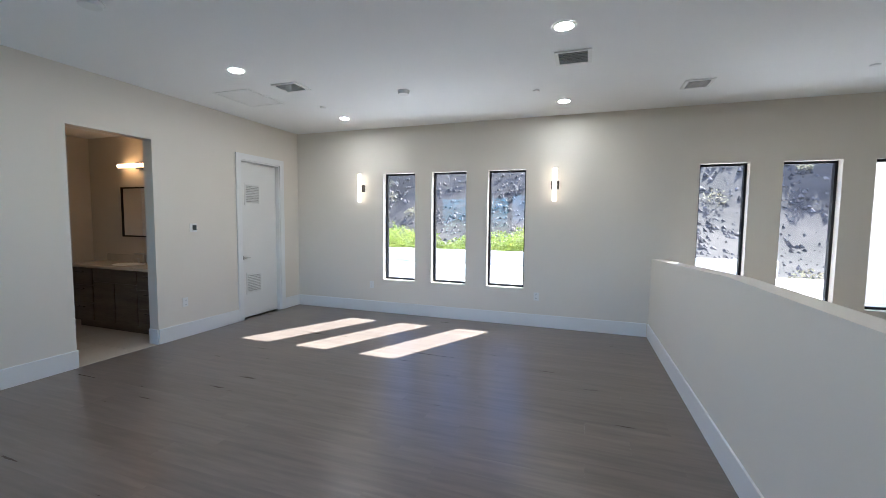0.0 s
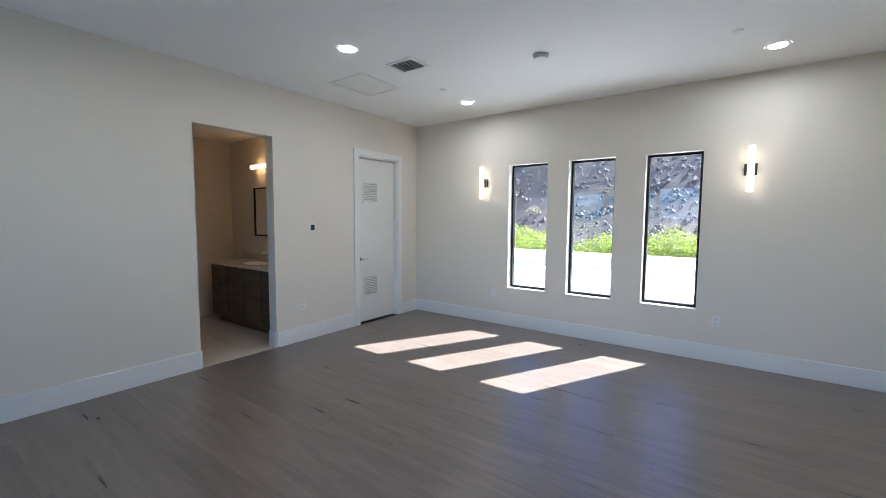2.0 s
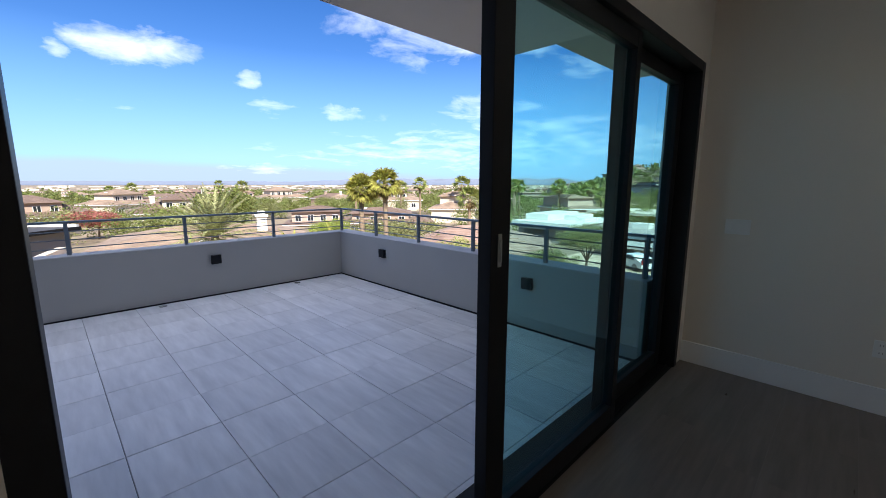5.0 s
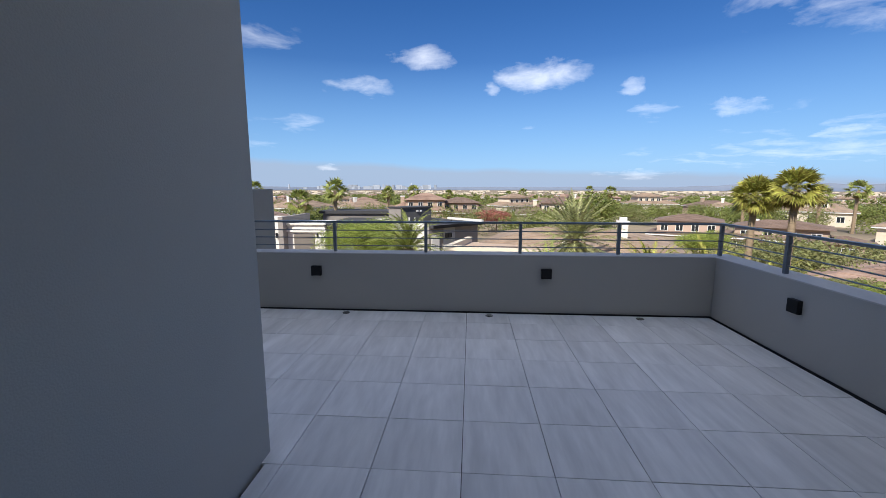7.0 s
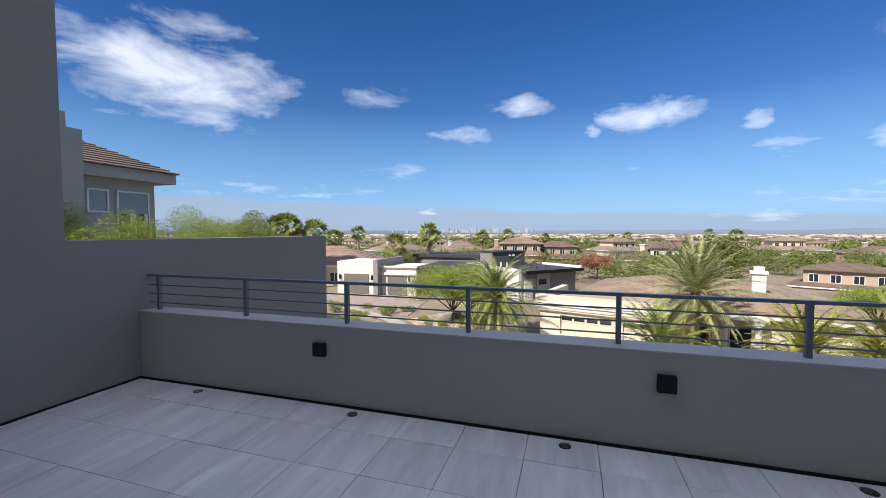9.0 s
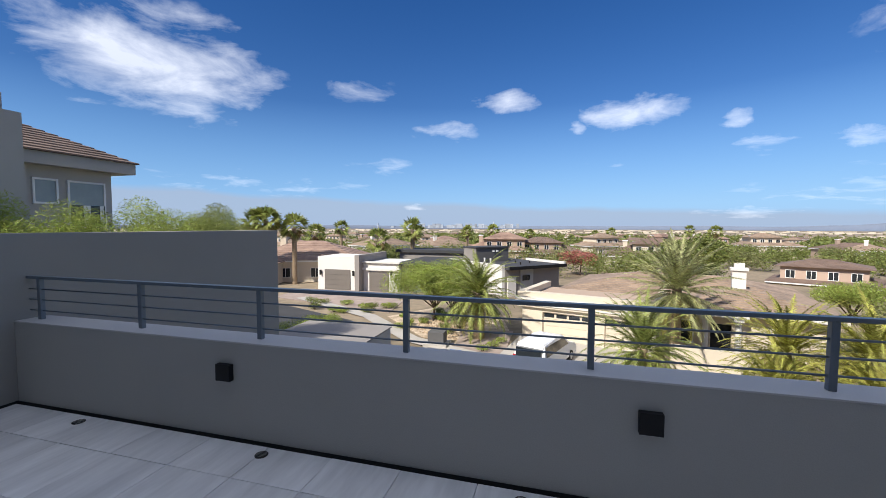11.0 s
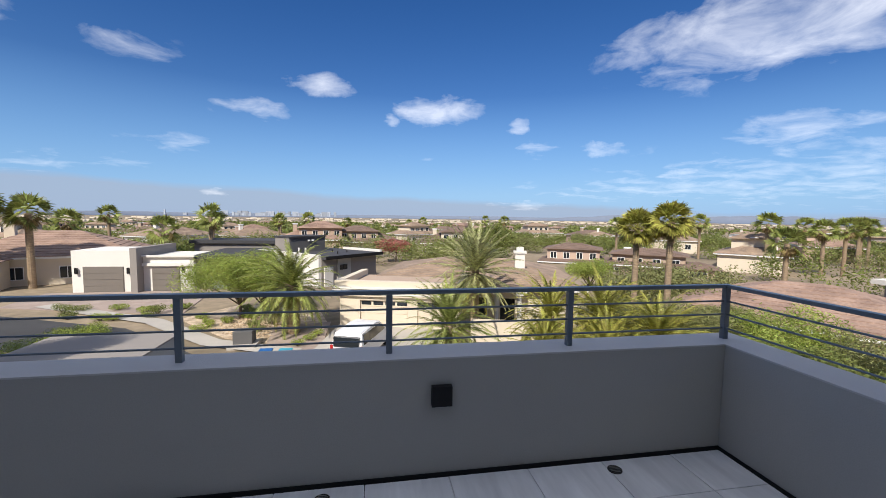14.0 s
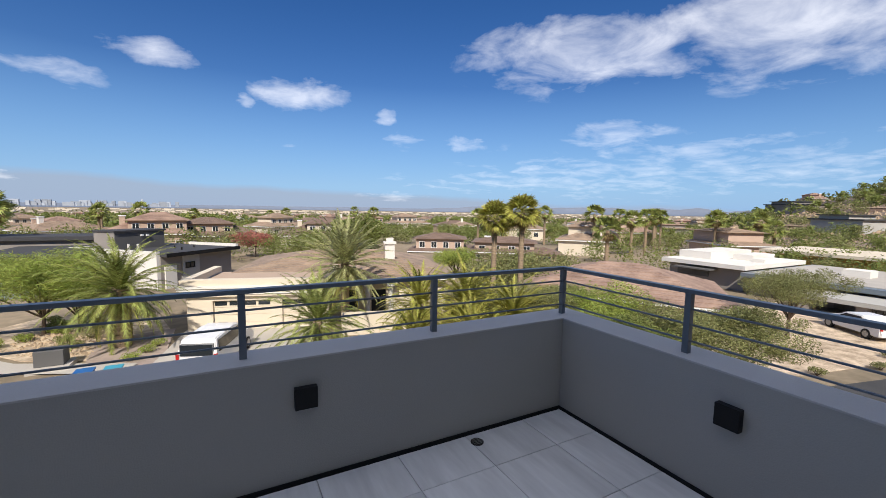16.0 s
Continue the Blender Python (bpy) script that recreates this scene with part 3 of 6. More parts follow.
part("frame", boxes((mx0, mx0 + 0.02, BY - 0.025, BY - 0.001, mz0, mz1), (mx1 - 0.02, mx1, BY - 0.025, BY - 0.001, mz0, mz1),
                    (mx0 + 0.02, mx1 - 0.02, BY - 0.025, BY - 0.001, mz0, mz0 + 0.02), (mx0 + 0.02, mx1 - 0.02, BY - 0.025, BY - 0.001, mz1 - 0.02, mz1)), M_BLACK, mir, "thin black metal frame")
bl = thing("vanity_light", "glowing horizontal tube light above the mirror", "wall light", (-1.15, BY, 2.3))
part("tube", cyl(bmesh.new(), (-1.55, BY - 0.085, 2.3), (-0.75, BY - 0.085, 2.3), 0.03), M_BATHLIGHT, bl, "warm glowing tube", smooth=True)
part("back_plate", boxes((-1.25, -1.05, BY - 0.05, BY - 0.001, 2.25, 2.35)), M_DARKMETAL, bl, bevel=0.003)
part("end_cap", cyl(bmesh.new(), (-1.57, BY - 0.085, 2.3), (-1.551, BY - 0.085, 2.3), 0.032), M_DARKMETAL, bl)
part("end_cap", cyl(bmesh.new(), (-0.749, BY - 0.085, 2.3), (-0.73, BY - 0.085, 2.3), 0.032), M_DARKMETAL, bl)


# ---------------------------------------------------------------- fittings of the room
def sconce(x):
    s = thing("wall_sconce", "vertical glowing tube sconce with a dark square back plate", "wall light", (x, FAR, 2.08), "sconces beside the windows")
    part("back_plate", boxes((x - 0.055, x + 0.055, FAR - 0.03, FAR - 0.0005, 2.02, 2.14)), M_DARKMETAL, s, "dark bronze back plate", bevel=0.003)
    part("arm", boxes((x - 0.018, x + 0.018, FAR - 0.06, FAR - 0.03, 2.05, 2.11)), M_DARKMETAL, s)
    bm = cyl(bmesh.new(), (x, FAR - 0.09, 1.85), (x, FAR - 0.09, 2.31), 0.03, seg=20)
    part("tube", bm, M_SCONCE, s, "warm glowing tube", smooth=True)


sconce(1.32)
sconce(4.475)


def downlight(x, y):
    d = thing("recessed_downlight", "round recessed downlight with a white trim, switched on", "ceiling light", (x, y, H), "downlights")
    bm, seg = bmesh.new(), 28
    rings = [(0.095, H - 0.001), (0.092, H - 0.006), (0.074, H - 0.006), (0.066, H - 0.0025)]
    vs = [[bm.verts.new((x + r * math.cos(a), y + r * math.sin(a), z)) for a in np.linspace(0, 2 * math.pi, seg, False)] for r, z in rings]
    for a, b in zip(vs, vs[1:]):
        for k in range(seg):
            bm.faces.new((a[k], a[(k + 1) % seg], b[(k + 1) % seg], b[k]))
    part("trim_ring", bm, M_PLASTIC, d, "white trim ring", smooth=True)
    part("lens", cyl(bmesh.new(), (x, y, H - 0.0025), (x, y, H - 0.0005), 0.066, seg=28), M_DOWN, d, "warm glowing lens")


# last four unseen: two continue the grid, two over the stairwell only add light
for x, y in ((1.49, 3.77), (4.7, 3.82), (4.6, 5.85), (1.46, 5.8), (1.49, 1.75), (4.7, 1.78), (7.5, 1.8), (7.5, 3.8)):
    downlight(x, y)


def ceiling_vent(x0, x1, y0, y1, along):
    v = thing("ceiling_vent", "white louvred air vent set in the ceiling", "air vent", ((x0 + x1) / 2, (y0 + y1) / 2, H), "ceiling vents")
    f, za, zb = 0.035, H - 0.012, H - 0.0005
    part("frame", boxes((x0, x0 + f, y0, y1, za, zb), (x1 - f, x1, y0, y1, za, zb), (x0 + f, x1 - f, y0, y0 + f, za, zb), (x0 + f, x1 - f, y1 - f, y1, za, zb)), M_PLASTIC, v, "white vent frame", bevel=0.002)
    # no duct is modelled: the sheet's dark grey paints the shade in it
    part("backing", boxes((x0 + f, x1 - f, y0 + f, y1 - f, H - 0.002, H - 0.0005)), M_VENT, v, "dark sheet for the shade behind the slats")
    n = 7
    for k in range(n):
        c = (y0 + f + (y1 - y0 - 2 * f) * (k + 0.5) / n) if along == "x" else (x0 + f + (x1 - x0 - 2 * f) * (k + 0.5) / n)
        bm = bmesh.new()
        if along == "x":
            box(bm, x0 + f, x1 - f, -0.012, 0.012, -0.0015, 0.0015)
            bmesh.ops.transform(bm, matrix=pose(0, c, H - 0.013, 40, 0, 0), verts=bm.verts)
        else:
            box(bm, -0.012, 0.012, y0 + f, y1 - f, -0.0015, 0.0015)
            bmesh.ops.transform(bm, matrix=pose(c, 0, H - 0.013, 0, 40, 0), verts=bm.verts)
        part("slat", bm, M_PLASTIC, v)


ceiling_vent(1.52, 1.85, 4.22, 4.5, "x")
ceiling_vent(4.59, 4.91, 4.29, 4.61, "x")
ceiling_vent(5.85, 6.13, 5.44, 5.74, "x")
hatch = thing("access_hatch", "white square attic access hatch in the ceiling", "access panel", (0.9, 4.58, H))
part("frame", boxes((0.62, 0.65, 4.25, 4.87, H - 0.008, H - 0.0005), (1.12, 1.15, 4.25, 4.87, H - 0.008, H - 0.0005), (0.65, 1.12, 4.25, 4.28, H - 0.008, H - 0.0005), (0.65, 1.12, 4.84, 4.87, H - 0.008, H - 0.0005)), M_TRIM, hatch)
part("panel", boxes((0.656, 1.114, 4.286, 4.834, H - 0.006, H - 0.0005)), M_TRIM, hatch, "flat white panel")


def disc_thing(name, label, cat, x, y, r, h, m, group=""):
    t = thing(name, label, cat, (x, y, H), group)
    bm = cyl(bmesh.new(), (x, y, H - h), (x, y, H - 0.0005), r * 0.86, r, seg=28)
    part("cover", bm, m, t, smooth=False)
    part("base", cyl(bmesh.new(), (x, y, H - h * 0.3), (x, y, H - 0.0004), r * 1.06, seg=28), m, t)


disc_thing("smoke_detector", "round white smoke detector on the ceiling", "smoke detector", 2.85, 4.88, 0.07, 0.04, M_PLASTIC)
disc_thing("ceiling_speaker", "round white detector on the ceiling", "smoke detector", 1.59, 2.42, 0.08, 0.035, M_PLASTIC)
for x, y in ((1.52, 5.18), (4.32, 5.32), (7.42, 5.5)):
    disc_thing("sprinkler_cover", "small round concealed sprinkler cover on the ceiling", "sprinkler", x, y, 0.04, 0.012, M_PLASTIC, "sprinkler covers")


def plate(name, label, cat, wallside, a, z, w=0.075, h=0.118, sockets=True, group=""):
    """wallside: 'x' on the plane x=0, 'y' on the window wall."""
    t = thing(name, label, cat, (0, a, z) if wallside == "x" else (a, FAR, z), group)

    def put(u0, u1, d0, d1, z0, z1):
        return (d0, d1, u0, u1, z0, z1) if wallside == "x" else (u0, u1, FAR - d1, FAR - d0, z0, z1)
    part("cover_plate", boxes(put(a - w / 2, a + w / 2, 0.0005, 0.007, z - h / 2, z + h / 2)), M_PLASTIC, t, bevel=0.0015)
    if sockets:
        for dz in (-0.027, 0.027):
            s = part("socket", boxes(put(a - 0.017, a + 0.017, 0.0072, 0.0085, z + dz - 0.014, z + dz + 0.014)), M_PLASTIC, t)
            part("slot", boxes(put(a - 0.009, a - 0.006, 0.0086, 0.009, z + dz - 0.006, z + dz + 0.006), put(a + 0.006, a + 0.009, 0.0086, 0.009, z + dz - 0.006, z + dz + 0.006)), M_SCREEN, s)
    return t, put


plate("wall_outlet", "white duplex outlet low on the wall", "outlet", "x", 1.17, 0.45, group="outlets")
plate("wall_outlet", "white duplex outlet low on the wall", "outlet", "x", 4.29, 0.46, group="outlets")
plate("wall_outlet", "white duplex outlet low on the wall", "outlet", "y", 4.25, 0.45, group="outlets")
plate("wall_outlet", "white duplex outlet low on the wall", "outlet", "y", 1.5, 0.46, group="outlets")
t, put = plate("light_switch", "white three-gang rocker switch plate", "light switch", "x", 0.305, 1.205, 0.165, 0.118, False)
for k in (-0.046, 0, 0.046):
    part("rocker", boxes(put(0.305 + k - 0.016, 0.305 + k + 0.016, 0.0072, 0.011, 1.205 - 0.033, 1.205 + 0.033)), M_PLASTIC, t, bevel=0.001)
t, put = plate("thermostat", "small white wall thermostat with a dark display", "thermostat", "x", 4.44, 1.43, 0.105, 0.11, False)
part("display", boxes(put(4.44 - 0.015, 4.44 + 0.043, 0.0072, 0.0085, 1.395, 1.465)), M_SCREEN, t, "dark grey display")

jb = thing("open_wall_box", "open recessed wall box with loose black cables", "junction box", (0, 1.375, 1.81))
part("box_liner", boxes((0.0006, 0.003, 1.25, 1.49, 1.705, 1.93)), M_STEELBOX, jb, "bare grey metal back")
part("rim", boxes((0.0006, 0.006, 1.24, 1.25, 1.66, 1.935), (0.0006, 0.006, 1.49, 1.515, 1.66, 1.935), (0.0006, 0.006, 1.25, 1.49, 1.66, 1.7045), (0.0006, 0.006, 1.25, 1.49, 1.93, 1.935)), M_TRIM, jb, "ragged white plaster rim")
part("paper_flap", prism(bmesh.new(), [(0, 0), (0.1, 0), (0.1, 0.09)], 0.0, 0.002), M_TRIM, jb, "torn white corner").matrix_basis = Matrix.Translation((0.0065, 1.39, 1.706)) @ Matrix(((0, 0, 1, 0), (1, 0, 0, 0), (0, 1, 0, 0), (0, 0, 0, 1)))


def cable(pts, r, m, parent, name="cable"):
    cu = bpy.data.curves.new(name, "CURVE")
    cu.dimensions, cu.bevel_depth, cu.bevel_resolution = "3D", r, 2
    sp = cu.splines.new("NURBS")
    sp.points.add(len(pts) - 1)
    for p, q in zip(sp.points, pts):
        p.co = (*q, 1)
    sp.use_endpoint_u, sp.order_u = True, 3
    tmp = bpy.data.objects.new(name, cu)
    scene.collection.objects.link(tmp)
    me = bpy.data.meshes.new_from_object(tmp.evaluated_get(bpy.context.evaluated_depsgraph_get()))
    bpy.data.objects.remove(tmp)
    return link(name, me, m, parent, smooth=True)


for k, (a, b) in enumerate(((0.0, 0.0), (0.018, -0.02), (0.035, 0.012))):
    ring = [(0.012 + 0.004 * k, 1.375 + (0.09 - a) * math.cos(u), 1.815 + b + (0.085 - a) * math.sin(u)) for u in np.linspace(0.4, 5.6 - k * 0.8, 14)]
    cable(ring, 0.0055, M_CABLE, jb)
cable([(0.012, 1.27, 1.86), (0.02, 1.33, 1.9), (0.02, 1.41, 1.915), (0.012, 1.48, 1.9)], 0.006, M_CABLE, jb)

# ---------------------------------------------------------------- the house around the terrace
ZT = -0.03               # terrace level
PF, PW, PT = -5.28, 0.255, 0.703          # parapet: front face, west face, top
EX = 7.4                 # east wall face
tagged(part("house_mass", boxes((4.33, EAST + 4, -2.47, -0.2205, -6.6, 3.4)), M_STUCCO), kind="structure")
tagged(part("house_side", boxes((-0.5, -0.1505, -0.22, 2.0, -6.6, 3.2), (-3.2, -0.1505, 2.0, 2.0995, -6.6, 3.2), (-3.2, -2.46, 2.0995, 6.73, -6.6, 3.2),
                                (-0.3, 0.0, -0.2205, -0.23, -0.03, 2.8)), M_STUCCO), kind="structure")
# shade on the east wall is put into its darker colour
tagged(part("east_wall", boxes((EX, EX + 0.35, -4.62, -2.47, -6.6, 5.2), (EX, EX + 0.3, -8.86, -4.62, -6.6, 1.485)), M_STUCCO_SHADE), kind="structure")
tagged(part("soffit", boxes((0.36, EX + 6, -1.86, -0.2205, 2.8, 3.2)), M_SOFFIT), kind="structure")
# roof block out of view, its height chosen to shade the whole terrace
tagged(part("unseen_roof_mass", boxes((-3.2, EAST + 6, -1.86, FAR + 0.2, 3.215, 5.25), (EX - 3.1, EAST + 6, -2.47, -1.861, 3.401, 5.25)), M_STUCCO), kind="structure")
tagged(part("slider_outer_wall", boxes((0.0, SL0, -0.235, -0.2205, ZT, 2.8), (SL1, 4.3295, -0.235, -0.2205, ZT, 2.8), (SL0, SL1, -0.235, -0.2205, SLT, 2.8)), M_STUCCO), kind="structure")
tagged(part("terrace_slab", boxes((-0.02, EX - 0.001, -5.53, -0.24, -0.5, ZT - 0.07)), M_GAP), kind="structure")
tagged(part("lower_storey", boxes((0.0, EX, -5.5, -0.3, -6.6, -0.51)), M_STUCCO), kind="structure")
tagged(part("parapet_front", boxes((-0.02, EX - 0.0005, -5.53, PF, -0.5, PT)), M_STUCCO, bevel=0.008), kind="structure")
tagged(part("parapet_west", boxes((-0.02, PW, PF + 0.0005, -0.24, -0.5, PT)), M_STUCCO, bevel=0.008), kind="structure")
tagged(part("parapet_cap", boxes((-0.024, EX - 0.002, -5.534, PF + 0.003, PT - 0.008, PT + 0.004), (-0.024, PW + 0.003, PF + 0.0035, -0.245, PT - 0.008, PT + 0.004)), M_CAP, bevel=0.003), kind="structure")

# black strip on the wall foot, painted in for the dark open gap
gap_strip = boxes((PW, EX, PF + 0.0035, PF + 0.008, ZT - 0.06, ZT + 0.012), (PW + 0.0035, PW + 0.008, PF + 0.0085, -0.24, ZT - 0.06, ZT + 0.012), (EX - 0.005, EX - 0.0005, PF + 0.0085, -2.48, ZT - 0.06, ZT + 0.012))
tagged(part("trim", gap_strip, M_GAP), kind="structure")
rail = thing("terrace_railing", "slate-blue steel railing with three rods on the parapet", "railing", (0.13, -5.4, PT))
RX, RY, RT = 0.15, -5.4, 1.1
PB = PT + 0.004
part("top_rail", boxes((RX - 0.025, EX - 0.003, RY - 0.025, RY + 0.025, RT - 0.025, RT)), M_RAIL, rail, bevel=0.003)
part("top_rail", boxes((RX - 0.025, RX + 0.025, RY + 0.0255, -0.25, RT - 0.025, RT)), M_RAIL, rail, bevel=0.003)
posts = [(x, RY) for x in (1.35, 2.54, 3.72, 4.89, 6.06, 7.25)] + [(RX, RY)] + [(RX, y) for y in (-4.36, -3.34, -2.32, -1.3, -0.3)]
for x, y in posts:
    part("post", boxes((x - 0.019, x + 0.019, y - 0.019, y + 0.019, PB, RT - 0.0255)), M_RAIL, rail, bevel=0.003)
for z in (0.785, 0.884, 0.98):
    part("rod", cyl(bmesh.new(), (RX, RY, z), (EX - 0.004, RY, z), 0.0065, seg=10), M_RAIL, rail, smooth=True)
    part("rod", cyl(bmesh.new(), (RX, RY, z), (RX, -0.26, z), 0.0065, seg=10), M_RAIL, rail, smooth=True)


def step_light(x, y, side):
    s = thing("step_light", "square black step light on the parapet wall", "outdoor light", (x, y, 0.478), "parapet step lights")
    h, d = 0.062, 0.045
    if side == "front":
        part("housing", boxes((x - h, x + h, y + 0.0005, y + d, 0.478 - h, 0.478 + h)), M_BLACK, s, bevel=0.003)
        part("lens", boxes((x - h * 0.7, x + h * 0.7, y + 0.012, y + d - 0.006, 0.478 - h - 0.003, 0.478 - h - 0.0005)), M_PLASTIC, s)
    else:
        part("housing", boxes((x + 0.0005, x + d, y - h, y + h, 0.478 - h, 0.478 + h)), M_BLACK, s, bevel=0.003)
        part("lens", boxes((x + 0.012, x + d - 0.006, y - h * 0.7, y + h * 0.7, 0.478 - h - 0.003, 0.478 - h - 0.0005)), M_PLASTIC, s)


step_light(2.23, PF, "front")
step_light(5.1, PF, "front")
step_light(PW, -4.04, "west")
step_light(PW, -1.44, "west")


def drain(x, y):
    d = thing("floor_drain", "small round metal drain in the terrace paving", "drain", (x, y, ZT), "floor drains")
    bm, seg = bmesh.new(), 20
    cyl(bm, (x, y, ZT - 0.003), (x, y, ZT + 0.004), 0.045, seg=seg)
    part("rim", bm, M_DARKMETAL, d)
    for k in range(-2, 3):
        w = math.sqrt(0.036 ** 2 - (k * 0.014) ** 2)
        part("bar", boxes((x - w, x + w, y + k * 0.014 - 0.003, y + k * 0.014 + 0.003, ZT + 0.0045, ZT + 0.006)), M_CHROME, d)


for x in (1.13, 2.92, 4.7, 6.45):
    drain(x, -5.15)

# ---------------------------------------------------------------- ground
GZ = -6.5


def smooth(a, b, v):
    u = min(1, max(0, (v - a) / (b - a)))
    return u * u * (3 - 2 * u)


def height(x, y):
    z = GZ
    # the hill behind the house
    back = smooth(6, 16, y) * 6.0 + max(0, y - 14) * 0.52 * smooth(14, 30, y) * (1 - 0.6 * smooth(90, 300, y))
    z += back
    # the ridge to the west
    r = math.hypot(x + 330, y - 20)
    z += 38 * smooth(220, 30, r)
    z += smooth(-90, -170, x) * smooth(-170, -60, y) * 2
    # a gentle fall towards the plain
    d = math.hypot(x, y)
    if y < 0:
        z -= smooth(50, 260, d) * 3.0 + smooth(120, 1500, d) * 16.0
    if d > 40:
        z += (noise.noise(Vector((x * 0.012, y * 0.012, 0))) * 1.4 + noise.noise(Vector((x * 0.05, y * 0.05, 3))) * 0.5 * smooth(12, 40, y)) * smooth(40, 120, d)
    if y > 14:
        z += noise.noise(Vector((x * 0.12, y * 0.12, 5))) * 0.9
    return z


verts, faces = [], []
NA, radii = 200, [0.0] + [3.0 * 1.072 ** k for k in range(106)]
for r in radii:
    for a in range(NA):
        u = 2 * math.pi * a / NA
        x, y = 3 + r * math.cos(u), -14 + r * math.sin(u)
        verts.append((x, y, height(x, y) ))
for i in range(len(radii) - 1):
    for a in range(NA):
        b = (a + 1) % NA
        faces.append((i * NA + a, i * NA + b, (i + 1) * NA + b, (i + 1) * NA + a))
sheet = raw("ground", verts, faces, M_GROUND, smooth=True)
sheet.data.materials.append(M_HILL)
sheet.data.materials.append(M_SLOPE)
for pl in sheet.data.polygons:
    if pl.center.y > 13 and pl.center.x > -90:
        pl.material_index = 1
    elif pl.center.x < -112 and pl.center.y > -190:
        pl.material_index = 2
tagged(sheet, "desert ground falling away to the plain", "ground", kind="structure")


def strip(name, pts, w, m, lift, label, cat):
    """A level strip of width w along a line of points."""
    v, f = [], []
    P = [Vector((*p, 0)) for p in pts]
    fine = []
    for a, b in zip(P, P[1:]):
        n = max(1, int((b - a).length / 2))
        fine += [a.lerp(b, k / n) for k in range(n)]
    fine.append(P[-1])
    for i, p in enumerate(fine):
        d = (fine[min(i + 1, len(fine) - 1)] - fine[max(i - 1, 0)]).normalized()
        s = Vector((-d.y, d.x, 0)) * w / 2
        for q in (p + s, p - s):
            v.append((q.x, q.y, max(height(q.x, q.y), GZ) + lift))
    for i in range(len(fine) - 1):
        f.append((2 * i, 2 * i + 1, 2 * i + 3, 2 * i + 2))
    return tagged(raw(name, v, f, m), label, cat, kind="structure")


def slab(name, pts, m, lift, label, cat, thick=0.1):
    bm = prism(bmesh.new(), pts, GZ - 0.3, GZ + lift)
    return tagged(part(name, bm, m), label, cat, kind="structure")


strip("road", [(-60, 3), (-35, -4.5), (-20, -8.2), (-4, -16), (6, -21.5), (14, -25), (21, -31.5), (34, -37), (60, -42)], 5.6, M_ASPHALT, 0.03, "dark asphalt street", "road")
strip("sidewalk", [(7, -27), (12.5, -29.6), (18.5, -35.5), (30, -42)], 1.3, M_CONCRETE, 0.1, "pale concrete sidewalk along the street", "sidewalk")
slab("driveway", [(6.6, -24.6), (-0.2, -22.2), (-3.4, -30.6), (5.0, -33.2)], M_CONCRETE, 0.07, "pale concrete driveway", "driveway")
slab("driveway", [(17.5, -37.5), (33, -41.5), (34, -48), (19, -48.5)], M_PAVER, 0.06, "pinkish paver driveway of the white house", "driveway")
slab("paver_path", [(5.7, -27), (9, -28), (9.5, -33), (5.7, -34)], M_PAVER, 0.05, "reddish paver strip beside the driveway", "path")
slab("gravel_bed", [(9, -29.3), (12, -30.6), (17, -36), (14, -41), (7, -38), (6, -34)], M_GRAVEL, 0.045, "tan gravel planting bed", "gravel")
slab("gravel_yard", [(-16, -21), (-17, -13.0), (-42, -7.5), (-42, -21)], M_GRAVEL, 0.02, "bare tan gravel yard", "gravel")


# ---------------------------------------------------------------- plants
def frond_mesh(rg, L, droop, up, n, w, yaw, base):
    """Verts and faces of one feather frond: a rachis strip and pairs of leaflets."""
    v, f = [], []
    d = Vector((math.cos(yaw), math.sin(yaw), 0))
    side = Vector((-d.y, d.x, 0))
    pts, p, ang = [], Vector(base), up
    seg = 9
    for k in range(seg + 1):
        pts.append(p.copy())
        p = p + (d * math.cos(ang) + Vector((0, 0, math.sin(ang)))) * (L / seg)
        ang -= droop / seg * (0.4 + 1.2 * k / seg)
    for k in range(seg):
        a, b = pts[k], pts[k + 1]
        r = 0.03 * (1 - k / seg) + 0.008
        i = len(v)
        v += [a + side * r, a - side * r, b - side * r * 0.8, b + side * r * 0.8]
        f.append((i, i + 1, i + 2, i + 3))
    for k in range(n):
        u = 0.1 + 0.9 * k / n
        j = min(int(u * seg), seg - 1)
        c = pts[j].lerp(pts[j + 1], u * seg - j)
        t = (pts[j + 1] - pts[j]).normalized()
        ll = w * math.sin(math.pi * min(0.97, 0.25 + 0.72 * u)) * rg.uniform(0.85, 1.1)
        for s in (1, -1):
            q = c + (side * s * 0.62 + t * 0.8 + Vector((0, 0, rg.uniform(-0.3, 0.15)))).normalized() * ll
            q.z -= 0.12 * ll
            i = len(v)
            bw = 0.024 * L / 3
            v += [c - t * bw, c + t * bw, q]
            f.append((i, i + 1, i + 2))
    return v, f


def palm_trunk(bm, x, y, z0, z1, r0, r1, rg):
    n = max(6, int((z1 - z0) / 0.22))
    for k in range(n):
        a, b = z0 + (z1 - z0) * k / n, z0 + (z1 - z0) * (k + 1) / n
        ra = r0 + (r1 - r0) * k / n
        cyl(bm, (x, y, a), (x, y, b + 0.02), ra * 0.92, ra * 1.07, seg=12)


